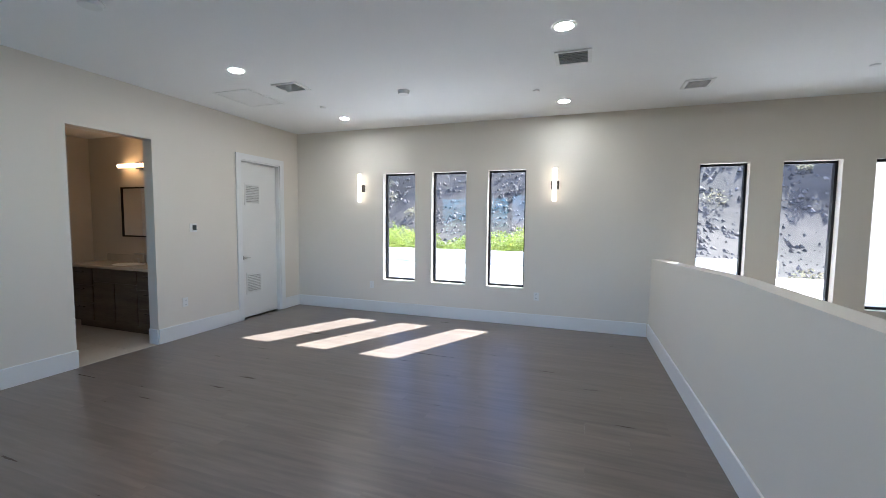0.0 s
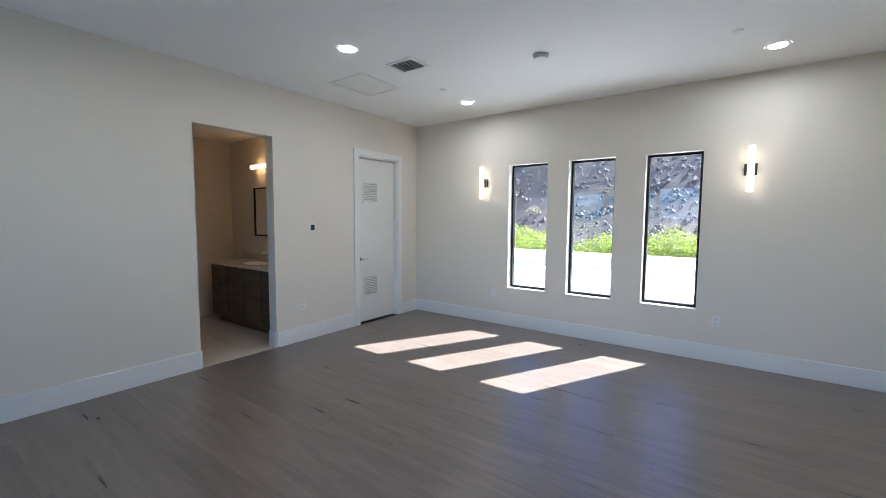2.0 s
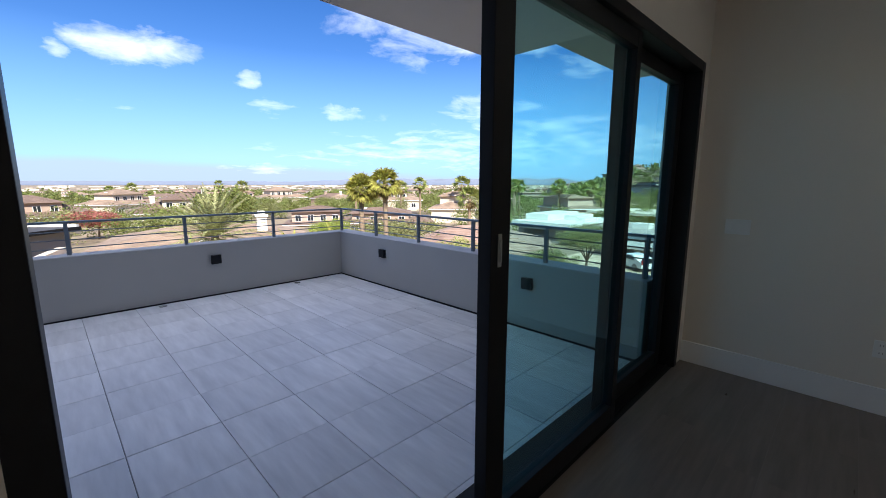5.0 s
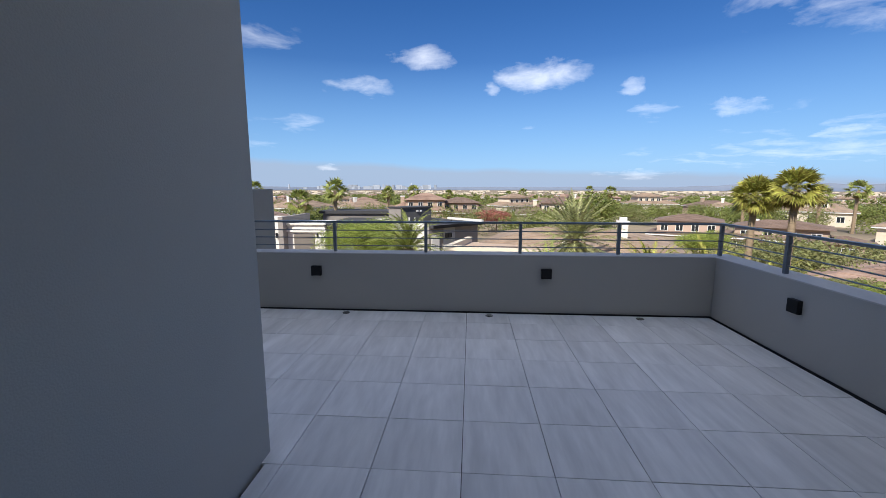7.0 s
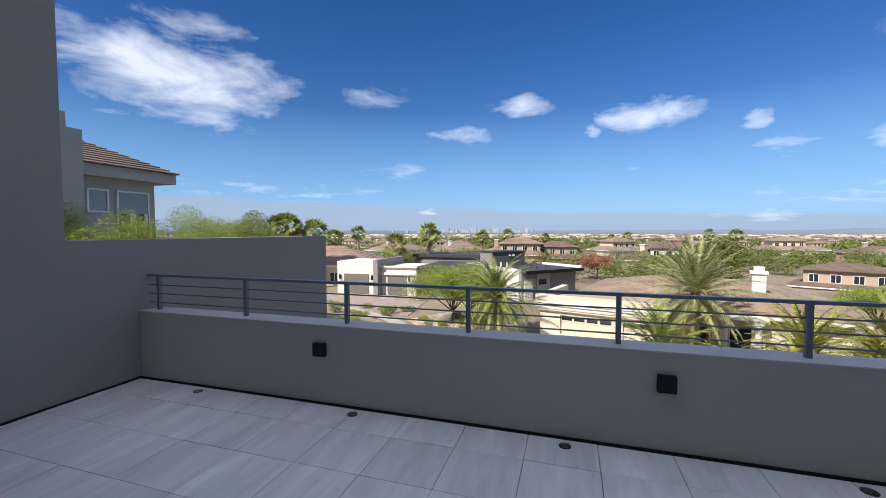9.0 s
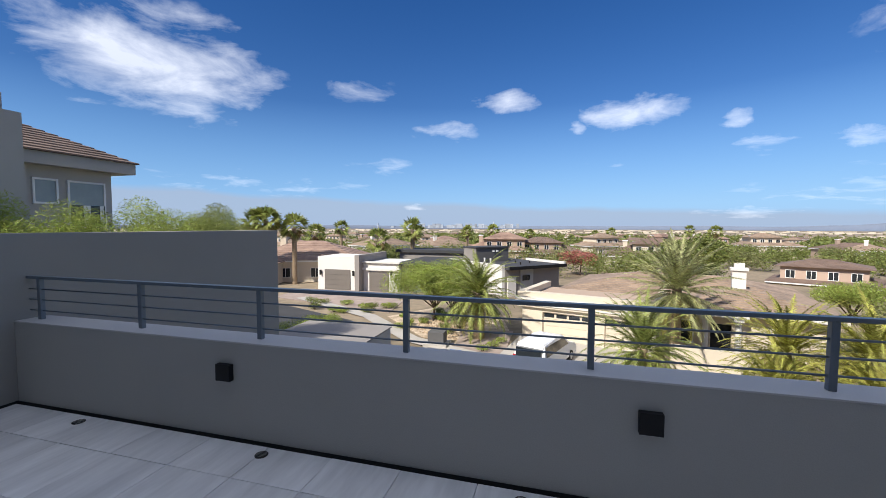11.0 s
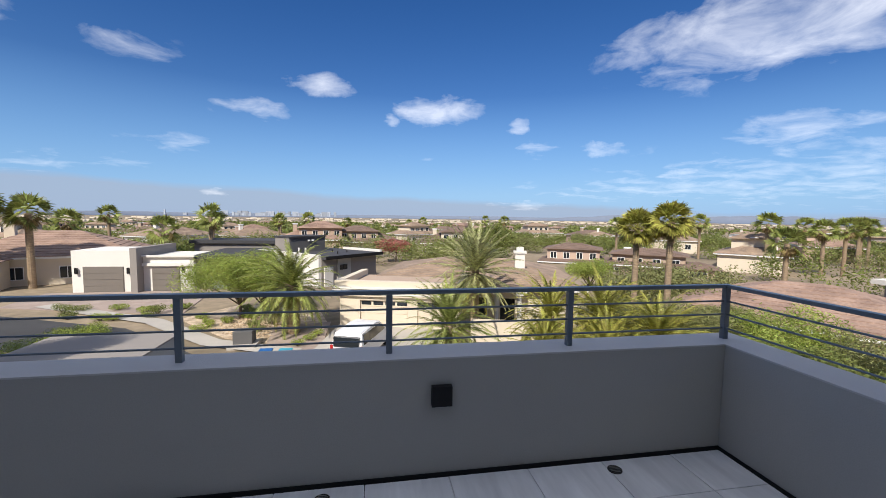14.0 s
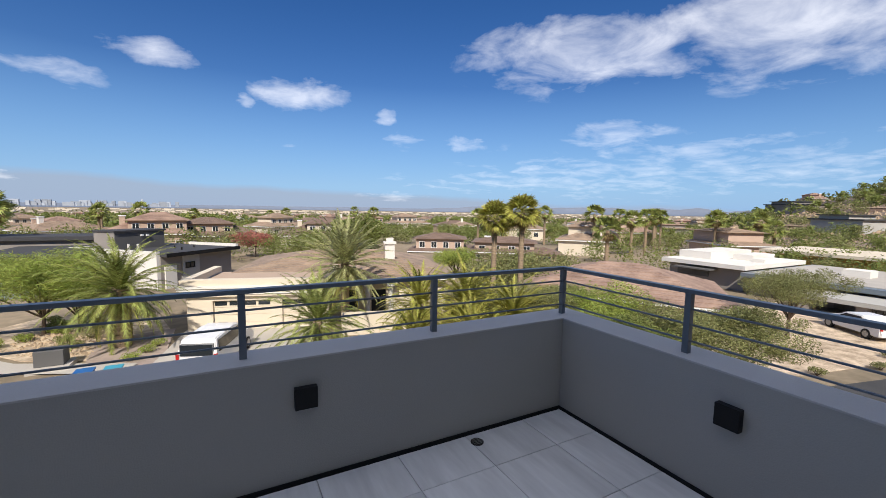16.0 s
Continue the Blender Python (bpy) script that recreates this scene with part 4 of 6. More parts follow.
def feather_palm(x, y, z0, hc, L, nf, r, label, m=M_PALM, seed=1, dry=6, droop=1.7, group=""):
    rg = random.Random(seed)
    p = thing("palm_tree", label, "palm tree", (x, y, z0), group)
    bm = bmesh.new()
    palm_trunk(bm, x, y, z0 - 0.2, hc, r * 1.1, r, rg)
    part("trunk", bm, M_BARK, p, "rough brown palm trunk")
    V, F = [], []
    for k in range(nf):
        u = (k + 0.5) / nf
        up = 1.42 - 1.95 * u + rg.uniform(-0.16, 0.16)
        v, f = frond_mesh(rg, L * rg.uniform(0.85, 1.08), droop * rg.uniform(0.6, 1.2), up, 58, L * 0.135, k * 2.39996 + rg.uniform(-.2, .2), (x, y, hc - 0.25 * u))
        o = len(V)
        V += v
        F += [tuple(i + o for i in q) for q in f]
    raw("crown", V, F, m, p, "arching feather fronds")
    if dry:
        V, F = [], []
        for k in range(dry):
            v, f = frond_mesh(rg, L * 0.8, 1.3, -0.5 - rg.random() * 0.4, 22, L * 0.14, k * 2.39996, (x, y, hc - 0.35))
            o = len(V)
            V += v
            F += [tuple(i + o for i in q) for q in f]
        raw("dry_fronds", V, F, M_PALM_YEL, p, "yellowing lower fronds")
    return p


def fan_palm(x, y, z0, hc, R, label, seed=1, nf=46, r=0.17, group="", fm=M_PALM):
    rg = random.Random(seed)
    p = thing("fan_palm", label, "palm tree", (x, y, z0), group)
    bm = bmesh.new()
    palm_trunk(bm, x, y, z0 - 0.2, hc, r * 1.15, r, rg)
    part("trunk", bm, M_BARK, p, "tall slender palm trunk")

    def fans(n, e0, e1, L, mm, name, lab):
        V, F = [], []
        for k in range(n):
            u = (k + 0.5) / n
            e = e0 + (e1 - e0) * u + rg.uniform(-0.15, 0.15)
            a = k * 2.39996 + rg.uniform(-0.2, 0.2)
            d = Vector((math.cos(a) * math.cos(e), math.sin(a) * math.cos(e), math.sin(e)))
            s = Matrix.Rotation(rg.uniform(-0.9, 0.9), 3, d) @ Vector((-math.sin(a), math.cos(a), 0))
            nrm = s.cross(d)
            c = Vector((x, y, hc)) + d * L * 0.5
            i = len(V)
            V += [Vector((x, y, hc)) + s * 0.02, Vector((x, y, hc)) - s * 0.02, c]
            F.append((i, i + 1, i + 2))
            for j in range(17):
                g = (j - 8) / 8 * 1.5
                t = d * math.cos(g) + s * math.sin(g)
                ll = L * 0.62 * (1 - 0.12 * abs(g)) * rg.uniform(0.9, 1.05)
                q = s * math.cos(g) - d * math.sin(g)
                w = ll * 0.06
                mid = c + t * ll * 0.55 + nrm * rg.uniform(-.03, .03)
                end = c + t * ll + Vector((0, 0, -0.22 * ll * rg.uniform(0.5, 1.4)))
                i = len(V)
                V += [c, mid + q * w, end, mid - q * w]
                F.append((i, i + 1, i + 2, i + 3))
        raw(name, V, F, mm, p, lab)
    fans(nf, 1.5, -0.75, R, fm, "crown", "fan-shaped green fronds")
    fans(nf // 3, -0.7, -1.4, R * 0.7, M_DEADFROND, "dry_skirt", "hanging dry yellow fronds")
    return p


def leaf_cloud(rg, blobs, n, size, flat=0.75, slim=0.42):
    """Leaves as long diamonds, thrown about in balls of foliage. Returns an array of corners, four to a leaf."""
    g = np.random.default_rng(rg.randrange(1 << 30))
    B = np.array(blobs)
    pick = g.choice(len(B), n, p=B[:, 3] ** 2 / (B[:, 3] ** 2).sum())
    d = g.normal(size=(n, 3))
    d /= np.linalg.norm(d, axis=1)[:, None]
    d[:, 2] *= flat
    c = B[pick, :3] + d * (B[pick, 3] * g.random(n) ** 0.35)[:, None]
    a = g.normal(size=(n, 3)) * (1, 1, 0.7)
    a /= np.linalg.norm(a, axis=1)[:, None]
    b = np.cross(a, g.normal(size=(n, 3)))
    b /= np.linalg.norm(b, axis=1)[:, None] + 1e-9
    s = (size * g.uniform(0.6, 1.4, n))[:, None]
    return np.stack((c - a * s, c + b * s * slim, c + a * s, c - b * s * slim), axis=1).reshape(-1, 3)


def leaves_mesh(name, V, m, parent=None, label=""):
    me, n = bpy.data.meshes.new(name), len(V) // 4
    me.vertices.add(4 * n)
    me.vertices.foreach_set("co", np.ascontiguousarray(V, dtype=np.float32).ravel())
    me.loops.add(4 * n)
    me.loops.foreach_set("vertex_index", np.arange(4 * n, dtype=np.int32))
    me.polygons.add(n)
    me.polygons.foreach_set("loop_start", np.arange(0, 4 * n, 4, dtype=np.int32))
    me.update(calc_edges=True)
    return link(name, me, m, parent, label)


def tree(x, y, z0, h, R, label, m=M_LEAF, seed=1, n=4200, size=0.13, trunk_r=0.13, bare=0.35, name="tree", group="", slim=0.42):
    rg = random.Random(seed)
    t = thing(name, label, "tree", (x, y, z0), group)
    bm = bmesh.new()
    base, fork = Vector((x, y, z0 - 0.15)), Vector((x + rg.uniform(-.2, .2), y + rg.uniform(-.2, .2), z0 + h * bare))
    cyl(bm, base, fork, trunk_r, trunk_r * 0.75, seg=10)
    blobs = []
    for k in range(9):
        a, rr = k * 2.4, R * math.sqrt((k + 0.6) / 9) * 0.72
        c = Vector((x + rr * math.cos(a), y + rr * math.sin(a), z0 + h * (0.66 + 0.2 * rg.random() - 0.16 * (rr / R))))
        cyl(bm, fork, fork.lerp(c, 0.55) + Vector((0, 0, 0.15)), trunk_r * 0.5, trunk_r * 0.3, seg=7)
        cyl(bm, fork.lerp(c, 0.55) + Vector((0, 0, 0.15)), c, trunk_r * 0.3, trunk_r * 0.1, seg=6)
        blobs.append((c.x, c.y, c.z, R * rg.uniform(0.34, 0.5)))
        for _ in range(2):
            blobs.append((c.x + rg.uniform(-.4, .4) * R, c.y + rg.uniform(-.4, .4) * R, c.z + rg.uniform(-.12, .16) * h, R * rg.uniform(0.14, 0.26)))
    part("trunk", bm, M_WOOD, t, "branching bark trunk")
    leaves_mesh("crown", leaf_cloud(rg, blobs, int(n * 2.6), size * 0.6, slim=slim), m, t, "airy crown of small leaves")
    return t


def bush(x, y, z0, R, h, label, m=M_LEAF, seed=1, n=700, size=0.07, name="shrub", group=""):
    rg = random.Random(seed)
    t = thing(name, label, "shrub", (x, y, z0), group)
    bm = bmesh.new()
    blobs = []
    for k in range(6):
        a = k * 1.1
        c = Vector((x + R * 0.5 * math.cos(a), y + R * 0.5 * math.sin(a), z0 + h * rg.uniform(0.4, 0.7)))
        cyl(bm, (x, y, z0 - 0.05), c, 0.03 * R + 0.01, 0.008, seg=5)
        blobs.append((c.x, c.y, c.z, R * rg.uniform(0.4, 0.55)))
    part("stems", bm, M_WOOD, t)
    V = leaf_cloud(rg, blobs, int(n * 2.6), size * (0.55 if n < 5000 else 0.95), h / (2 * R) + 0.2, 0.42 if n < 5000 else 0.14)
    V[:, 2] = np.maximum(V[:, 2], z0 + 0.01)
    leaves_mesh("leaves", V, m, t)
    return t


feather_palm(-4.2, -29.2, GZ, -2.0, 3.9, 92, 0.26, "tall date palm with grey-green fronds before the cream house", M_PALM_GREY, 3, 14, 0.85)
feather_palm(8.0, -31.4, GZ, -3.2, 3.9, 88, 0.45, "stocky palm with a thick trunk and full crown", M_PALM, 4, 18, 1.45)
feather_palm(-1.0, -21.8, GZ, -3.7, 3.1, 66, 0.2, "low green feather palm below the terrace", M_PALM, 5, 5, 1.35)
for i, (x, y, z, L) in enumerate(((-6.1, -21.5, -3.3, 2.7), (-8.3, -20.6, -3.2, 2.8), (-9.8, -18.6, -3.7, 2.7), (-7.4, -18.6, -4.3, 2.4), (-5.0, -19.6, -4.4, 2.3))):
    feather_palm(x, y, GZ, z, L, 88, 0.16, "clumping palm with yellow-green fronds", M_PALM_YEL, 11 + i, 5, 1.3, "clumping palms")
fan_palm(-13.6, -25.7, GZ, 1.0, 1.35, "tall fan palm with a green crown over dry fronds", 21, 62, group="pair of tall fan palms", fm=M_PALM_YEL)
fan_palm(-14.9, -24.4, GZ, 1.4, 1.4, "tall fan palm with a green crown over dry fronds", 22, 62, group="pair of tall fan palms", fm=M_PALM_YEL)
for i, (x, y, z) in enumerate(((40.5, -49.5, 2.2), (37.6, -51.6, 1.3), (41.8, -49.0, 1.9))):
    fan_palm(x, y, GZ - 0.5, z, 2.3, "fan palm beside the red-roofed house", 31 + i, 30, 0.3, "fan palms by the red roof")
tree(12.6, -35.6, GZ, 5.4, 4.0, "feathery light green desert tree", M_LEAF_LT, 41, 9000, 0.27, bare=0.2, slim=0.09)
tree(10.8, -35.4, GZ, 4.6, 2.4, "feathery light green desert tree", M_LEAF_LT, 42, 5000, 0.25, bare=0.2, slim=0.09)
tree(-9.5, -12.5, GZ, 4.6, 2.6, "dense green tree below the terrace", M_LEAF, 43, 13000, 0.104, bare=0.25, slim=0.3)
tree(-14.6, -16.6, GZ, 4.4, 3.0, "dense green tree with yellowing leaves", M_LEAF_LT, 44, 9000, 0.104, bare=0.25, slim=0.3)
tree(-14.2, -13.2, GZ, 4.6, 2.6, "dusty olive-green tree below the terrace", M_LEAF_OL, 45, 11000, 0.095, bare=0.25, slim=0.3)
tree(-17.5, -12.0, GZ, 4.3, 2.4, "dusty olive-green tree below the terrace", M_LEAF_OL, 46, 9000, 0.095, bare=0.25, slim=0.3)
tree(-29.7, -15.1, GZ, 5.0, 2.7, "round olive tree in the gravel yard", M_LEAF_OL, 47, 11000, 0.09, bare=0.25, slim=0.3)
tree(-10.8, -23.0, GZ, 4.0, 2.6, "pale grey-green tree below the terrace", M_LEAF_OL, 48, 8000, 0.095, bare=0.25, slim=0.3)
tree(-12.2, -19.6, GZ, 4.4, 2.4, "pale grey-green tree below the terrace", M_LEAF_OL, 52, 9000, 0.095, bare=0.25, slim=0.3)
tree(-14.8, -20.6, GZ, 4.2, 2.3, "pale grey-green tree below the terrace", M_LEAF_OL, 53, 8000, 0.095, bare=0.25, slim=0.3)
tree(-21.0, -44.0, GZ, 3.6, 2.8, "rounded green tree behind the cream house", M_LEAF_LT, 49, 5000, 0.16, bare=0.12, slim=0.25)
tree(-14.0, -60.0, GZ, 7.0, 4.5, "broad green tree behind the roofs", M_LEAF, 50, 3200, 0.3)
tree(-1.5, -75.0, GZ, 4.2, 3.4, "small russet-leaved tree between the houses", M_LEAF_RED, 51, 2200, 0.22)
rgb = random.Random(9)
for i in range(15):
    x, y = rgb.uniform(9.5, 16), rgb.uniform(-39, -31.5)
    if y < -29.3 - (x - 9) * 0.55 and y > -40:
        bush(x, y, GZ + 0.04, rgb.uniform(0.45, 0.85), rgb.uniform(0.4, 0.7), "low rounded green shrub in the gravel bed", rgb.choice((M_LEAF, M_LEAF_OL, M_LEAF_LT)), 60 + i, 420, 0.07, group="gravel bed shrubs")
for i in range(12):
    bush(rgb.uniform(18, 27), rgb.uniform(-40, -36.3), GZ + 0.02, rgb.uniform(0.5, 0.9), rgb.uniform(0.45, 0.8), "low green hedge shrub along the drive", rgb.choice((M_LEAF, M_LEAF_LT)), 170 + i, 420, 0.08, group="drive shrubs")
for i, (x, y) in enumerate(((6.6, -29.4), (6.2, -30.4), (7.1, -28.3), (-23.5, -11.4), (-25.0, -14.0), (-27.5, -10.2), (-30.5, -10.6), (-21.5, -14.8))):
    bush(x, y, GZ + 0.04, 0.5, 0.45, "small round dusty green shrub", M_LEAF_LT if i < 3 else M_LEAF_OL, 90 + i, 350, 0.06, group="small shrubs")
for i, (x, y, z, R, h) in enumerate(((15.6, -12.0, -1.2, 1.5, 3.5), (15.3, -13.6, -1.2, 1.6, 3.9), (14.4, -14.8, -1.2, 1.3, 3.7), (16.6, -10.8, -1.2, 1.5, 3.6), (18.2, -10.2, -1.0, 1.5, 3.6), (22.5, -22.0, -1.0, 2.2, 3.6), (25.0, -25.0, -1.0, 2.4, 3.4), (16.8, -22.5, -6.5, 1.7, 3.6), (17.6, -26.5, -6.5, 1.4, 2.4))):
    bush(x, y, z, R, h, "bright feathery green shrub beyond the low wall", M_LEAF_LT if i != 2 else M_LEAF, 110 + i, 7500, 0.062, group="shrubs beyond the wall")

# loose stones in the bed
V, F = [], []
rgs = random.Random(5)
for _ in range(420):
    x, y = rgs.uniform(9.2, 13.5), rgs.uniform(-36, -30)
    if y > -29.8 - (x - 9) * 0.5:
        continue
    s = rgs.uniform(0.07, 0.2)
    o = len(V)
    for dx, dy, dz in ((1, 0, 0), (0.2, 0.9, 0), (-0.9, 0.3, 0), (-0.4, -0.9, 0), (0.1, 0, 0.8)):
        V.append((x + s * dx * rgs.uniform(.7, 1.2), y + s * dy * rgs.uniform(.7, 1.2), GZ + 0.03 + s * dz))
    F += [(o, o + 1, o + 4), (o + 1, o + 2, o + 4), (o + 2, o + 3, o + 4), (o + 3, o, o + 4)]
tagged(raw("river_stones", V, F, M_BOULDER), "tan stones scattered over the bed", "stones", kind="stuff")


# ---------------------------------------------------------------- houses
def at(x, y, z=GZ, yaw=0):
    return pose(x, y, z, 0, 0, yaw)


def xf(bm, m):
    bmesh.ops.transform(bm, matrix=m, verts=bm.verts)
    return bm


def hip_roof(bm, x0, x1, y0, y1, z, rise, rows=11, thick=0.08):
    """Tiled hip roof: courses step up towards the ridge, each with its own edge."""
    w, d = x1 - x0, y1 - y0
    k = min(w, d) / 2
    def ring(a, zz):
        return [bm.verts.new(c) for c in ((x0 + k * a, y0 + k * a, zz), (x1 - k * a, y0 + k * a, zz), (x1 - k * a, y1 - k * a, zz), (x0 + k * a, y1 - k * a, zz))]
    e = ring(0, z)
    for r in range(rows):
        a, b = r / rows, (r + 1) / rows
        q, p = ring(a, z + rise * a + thick), ring(b * 0.9995, z + rise * b + thick * 0.3)
        for i in range(4):
            j = (i + 1) % 4
            bm.faces.new((e[i], e[j], q[j], q[i]))
            bm.faces.new((q[i], q[j], p[j], p[i]))
        e = p
    return bm


def opening(house, m, x0, x1, y, z0, z1, side=1, frame_m=M_TRIM, glass_m=M_WINDOW, name="window", mullions=1, axis="y"):
    """A window or door in the face y (or x) of a house; side is the way it looks."""
    f, d = 0.07, 0.06

    def bx(u0, u1, v0, v1, w0, w1):
        return (u0, u1, v0, v1, w0, w1) if axis == "y" else (v0, v1, u0, u1, w0, w1)

    def dep(a, b):
        return (y + a, y + b) if side > 0 else (y - b, y - a)
    o0, o1 = dep(0.002, d)
    g0, g1 = dep(0.002, 0.02)
    bars = [bx(x0, x0 + f, o0, o1, z0, z1), bx(x1 - f, x1, o0, o1, z0, z1), bx(x0 + f, x1 - f, o0, o1, z0, z0 + f), bx(x0 + f, x1 - f, o0, o1, z1 - f, z1)]
    for k in range(1, mullions):
        c = x0 + (x1 - x0) * k / mullions
        bars.append(bx(c - 0.03, c + 0.03, o0, o1, z0 + f, z1 - f))
    w = part(name, xf(boxes(*bars), m), frame_m, house)
    part("pane" if name == "window" else "door_panel", xf(boxes(bx(x0 + f, x1 - f, g0, g1, z0 + f, z1 - f)), m), glass_m, w)
    return w


def tile_house(x, y, yaw, w, d, h, rise, label, wall_m=M_CREAM, roof_m=M_TILE_TAN, z=GZ, upper=None, wings=(), group="", windows=4, chimney=True, name="house"):
    m = at(x, y, z, yaw)
    t = thing(name, label, "house", (x, y, z), group)
    part("wall", xf(boxes((-w / 2, w / 2, -d / 2, d / 2, -2.0, h)), m), wall_m, t)
    part("roof", xf(hip_roof(bmesh.new(), -w / 2 - 0.6, w / 2 + 0.6, -d / 2 - 0.6, d / 2 + 0.6, h, rise), m), roof_m, t, "hipped tile roof")
    part("fascia", xf(boxes((-w / 2 - 0.55, w / 2 + 0.55, -d / 2 - 0.55, d / 2 + 0.55, h - 0.22, h + 0.02)), m), M_TRIM, t)
    for k in range(windows):
        c = -w / 2 + w * (k + 0.5) / windows
        opening(t, m, c - 0.7, c + 0.7, d / 2, 0.9, min(2.3, h - 0.4), 1, mullions=2)
    if upper:
        ux, uy, uw, ud, uh, ur = upper
        part("upper_wall", xf(boxes((ux - uw / 2, ux + uw / 2, uy - ud / 2, uy + ud / 2, h - 0.1, h + uh)), m), wall_m, t)
        part("upper_roof", xf(hip_roof(bmesh.new(), ux - uw / 2 - 0.6, ux + uw / 2 + 0.6, uy - ud / 2 - 0.6, uy + ud / 2 + 0.6, h + uh, ur), m), roof_m, t, "hipped tile roof")
        for k in range(4):
            c = ux - uw / 2 + uw * (k + 0.5) / 4
            opening(t, m, c - 0.55, c + 0.55, uy + ud / 2, h + uh - 1.7, h + uh - 0.5, 1, mullions=2)
    for wx, wy, ww, wd, wh, wr in wings:
        part("wing_wall", xf(boxes((wx - ww / 2, wx + ww / 2, wy - wd / 2, wy + wd / 2, -2.0, wh)), m), wall_m, t)
        part("wing_roof", xf(hip_roof(bmesh.new(), wx - ww / 2 - 0.5, wx + ww / 2 + 0.5, wy - wd / 2 - 0.5, wy + wd / 2 + 0.5, wh, wr), m), roof_m, t, "hipped tile roof")
        opening(t, m, wx - 1.1, wx + 1.1, wy + wd / 2, 0.3, 2.4, 1, mullions=3)
    if chimney:
        ch = part("chimney", xf(boxes((w * 0.22, w * 0.22 + 0.9, -0.4, 0.5, h, h + rise + 0.9)), m), wall_m, t)
        part("chimney_cap", xf(boxes((w * 0.22 - 0.1, w * 0.22 + 1.0, -0.5, 0.6, h + rise + 0.9, h + rise + 1.1)), m), M_TRIM, ch)
    return t


# the cream house across the street, laid out square and then turned to the street
cream = thing("house", "cream stucco house with garages, parapets and a tan tile roof", "house", (-2, -36, GZ))
ZP, DT = -3.6, -4.5
part("garage_wall", boxes((3.9, 5.4, -36.0, -35.7, GZ, ZP - 0.6), (-0.3, 0.4, -36.0, -35.7, GZ, ZP - 0.6), (-3.3, -2.8, -36.0, -35.7, GZ, ZP - 0.6), (0.4, 3.9, -36.0, -35.7, DT, ZP - 0.6),
                          (-2.8, -0.3, -36.0, -35.7, DT, ZP - 0.6), (-3.3, 5.4, -42.0, -36.0, GZ, ZP - 0.6)), M_CREAM, cream)
part("parapet", boxes((-3.6, 5.7, -42.2, -35.45, ZP - 0.599, ZP - 0.05)), M_CREAM, cream)
part("flat_roof", boxes((-3.5, 5.2, -42.1, -36.0, ZP - 0.05, ZP + 0.0)), M_TAN, cream, "tan flat roof")
part("parapet_moulding", boxes((-3.75, 5.85, -35.9, -35.3, ZP - 0.05, ZP + 0.1), (5.3, 5.85, -42.3, -35.9, ZP - 0.05, ZP + 0.1)), M_WHITEWALL, cream, "pale stepped moulding")
part("parapet_moulding", boxes((-3.68, 5.78, -35.45, -35.38, ZP - 0.45, ZP - 0.36)), M_WHITEWALL, cream, "pale stepped moulding")
part("parapet_moulding", boxes((-3.7, 5.82, -35.45, -35.33, ZP - 0.2, ZP - 0.12)), M_WHITEWALL, cream, "pale stepped moulding")
part("parapet_top", boxes((-3.6, 5.7, -36.0, -35.45, ZP + 0.1, ZP + 0.5), (5.2, 5.7, -42.0, -36.0, ZP + 0.1, ZP + 0.5), (-3.6, -3.1, -42.0, -36.0, ZP + 0.1, ZP + 0.5)), M_CREAM, cream)
for a, b in ((0.4, 3.9), (-2.8, -0.3)):
    g = part("garage_door", boxes((a, b, -35.99, -35.9, GZ, DT)), M_CREAM, cream, "cream panelled garage door")
    hp = (DT - GZ) / 4
    for k in range(4):
        zz = GZ + hp * k
        part("door_panel", boxes((a + 0.05, b - 0.05, -35.9, -35.87, zz + 0.03, zz + hp - 0.03)), M_CREAM, g)
    for k in range(4):
        u = a + (b - a) * (k + 0.5) / 4
        part("door_window", boxes((u - 0.36, u + 0.36, -35.869, -35.85, DT - 0.36, DT - 0.1)), M_WINDOW, g, "small dark pane")
part("entry_wall", boxes((-8.0, -7.3, -38.7, -38.1, GZ, -3.75), (-6.2, -3.301, -38.7, -38.1, GZ, -3.75), (-7.3, -6.2, -38.7, -38.1, -4.5, -3.75), (-12.0, -8.0, -45, -38.7, GZ, -3.75),
                         (-8.0, -3.31, -41, -39.1, GZ, -3.75)), M_CREAM, cream)
# shade of the entry, painted as a dark block behind the opening
part("entry_recess_shade", boxes((-7.3, -6.2, -39.05, -38.75, GZ, -4.5)), M_WINDOW, cream, "dark block standing for the shaded entry recess")
opening(cream, Matrix(), -5.3, -4.5, -38.1, -5.9, -4.4, 1, M_TRIM, M_WINDOW, mullions=1)
for x in (-7.6, -5.9):
    part("column", cyl(bmesh.new(), (x, -37.7, GZ), (x, -37.7, -4.15), 0.17, seg=14), M_WHITEWALL, cream, "round white column")
    part("capital", boxes((x - 0.26, x + 0.26, -37.96, -37.44, -4.149, -3.95)), M_WHITEWALL, cream)
part("entry_beam", boxes((-8.1, -5.4, -37.95, -37.45, -3.949, -3.65)), M_WHITEWALL, cream)
part("roof", hip_roof(bmesh.new(), -12.4, 4.4, -53, -41.6, -3.65, 1.25, 14), M_TILE_TAN, cream, "broad tan tile hip roof")
part("roof_wing", hip_roof(bmesh.new(), -12.6, -3.75, -46, -37.9, -3.65, 0.95, 10), M_TILE_TAN, cream, "tan tile hip roof")
part("side_wall", boxes((-11.9, 3.9, -52.5, -42.3, GZ, -3.7)), M_CREAM, cream)
part("fascia", boxes((-12.55, -3.8, -37.99, -37.9, -3.85, -3.66)), M_WHITEWALL, cream)
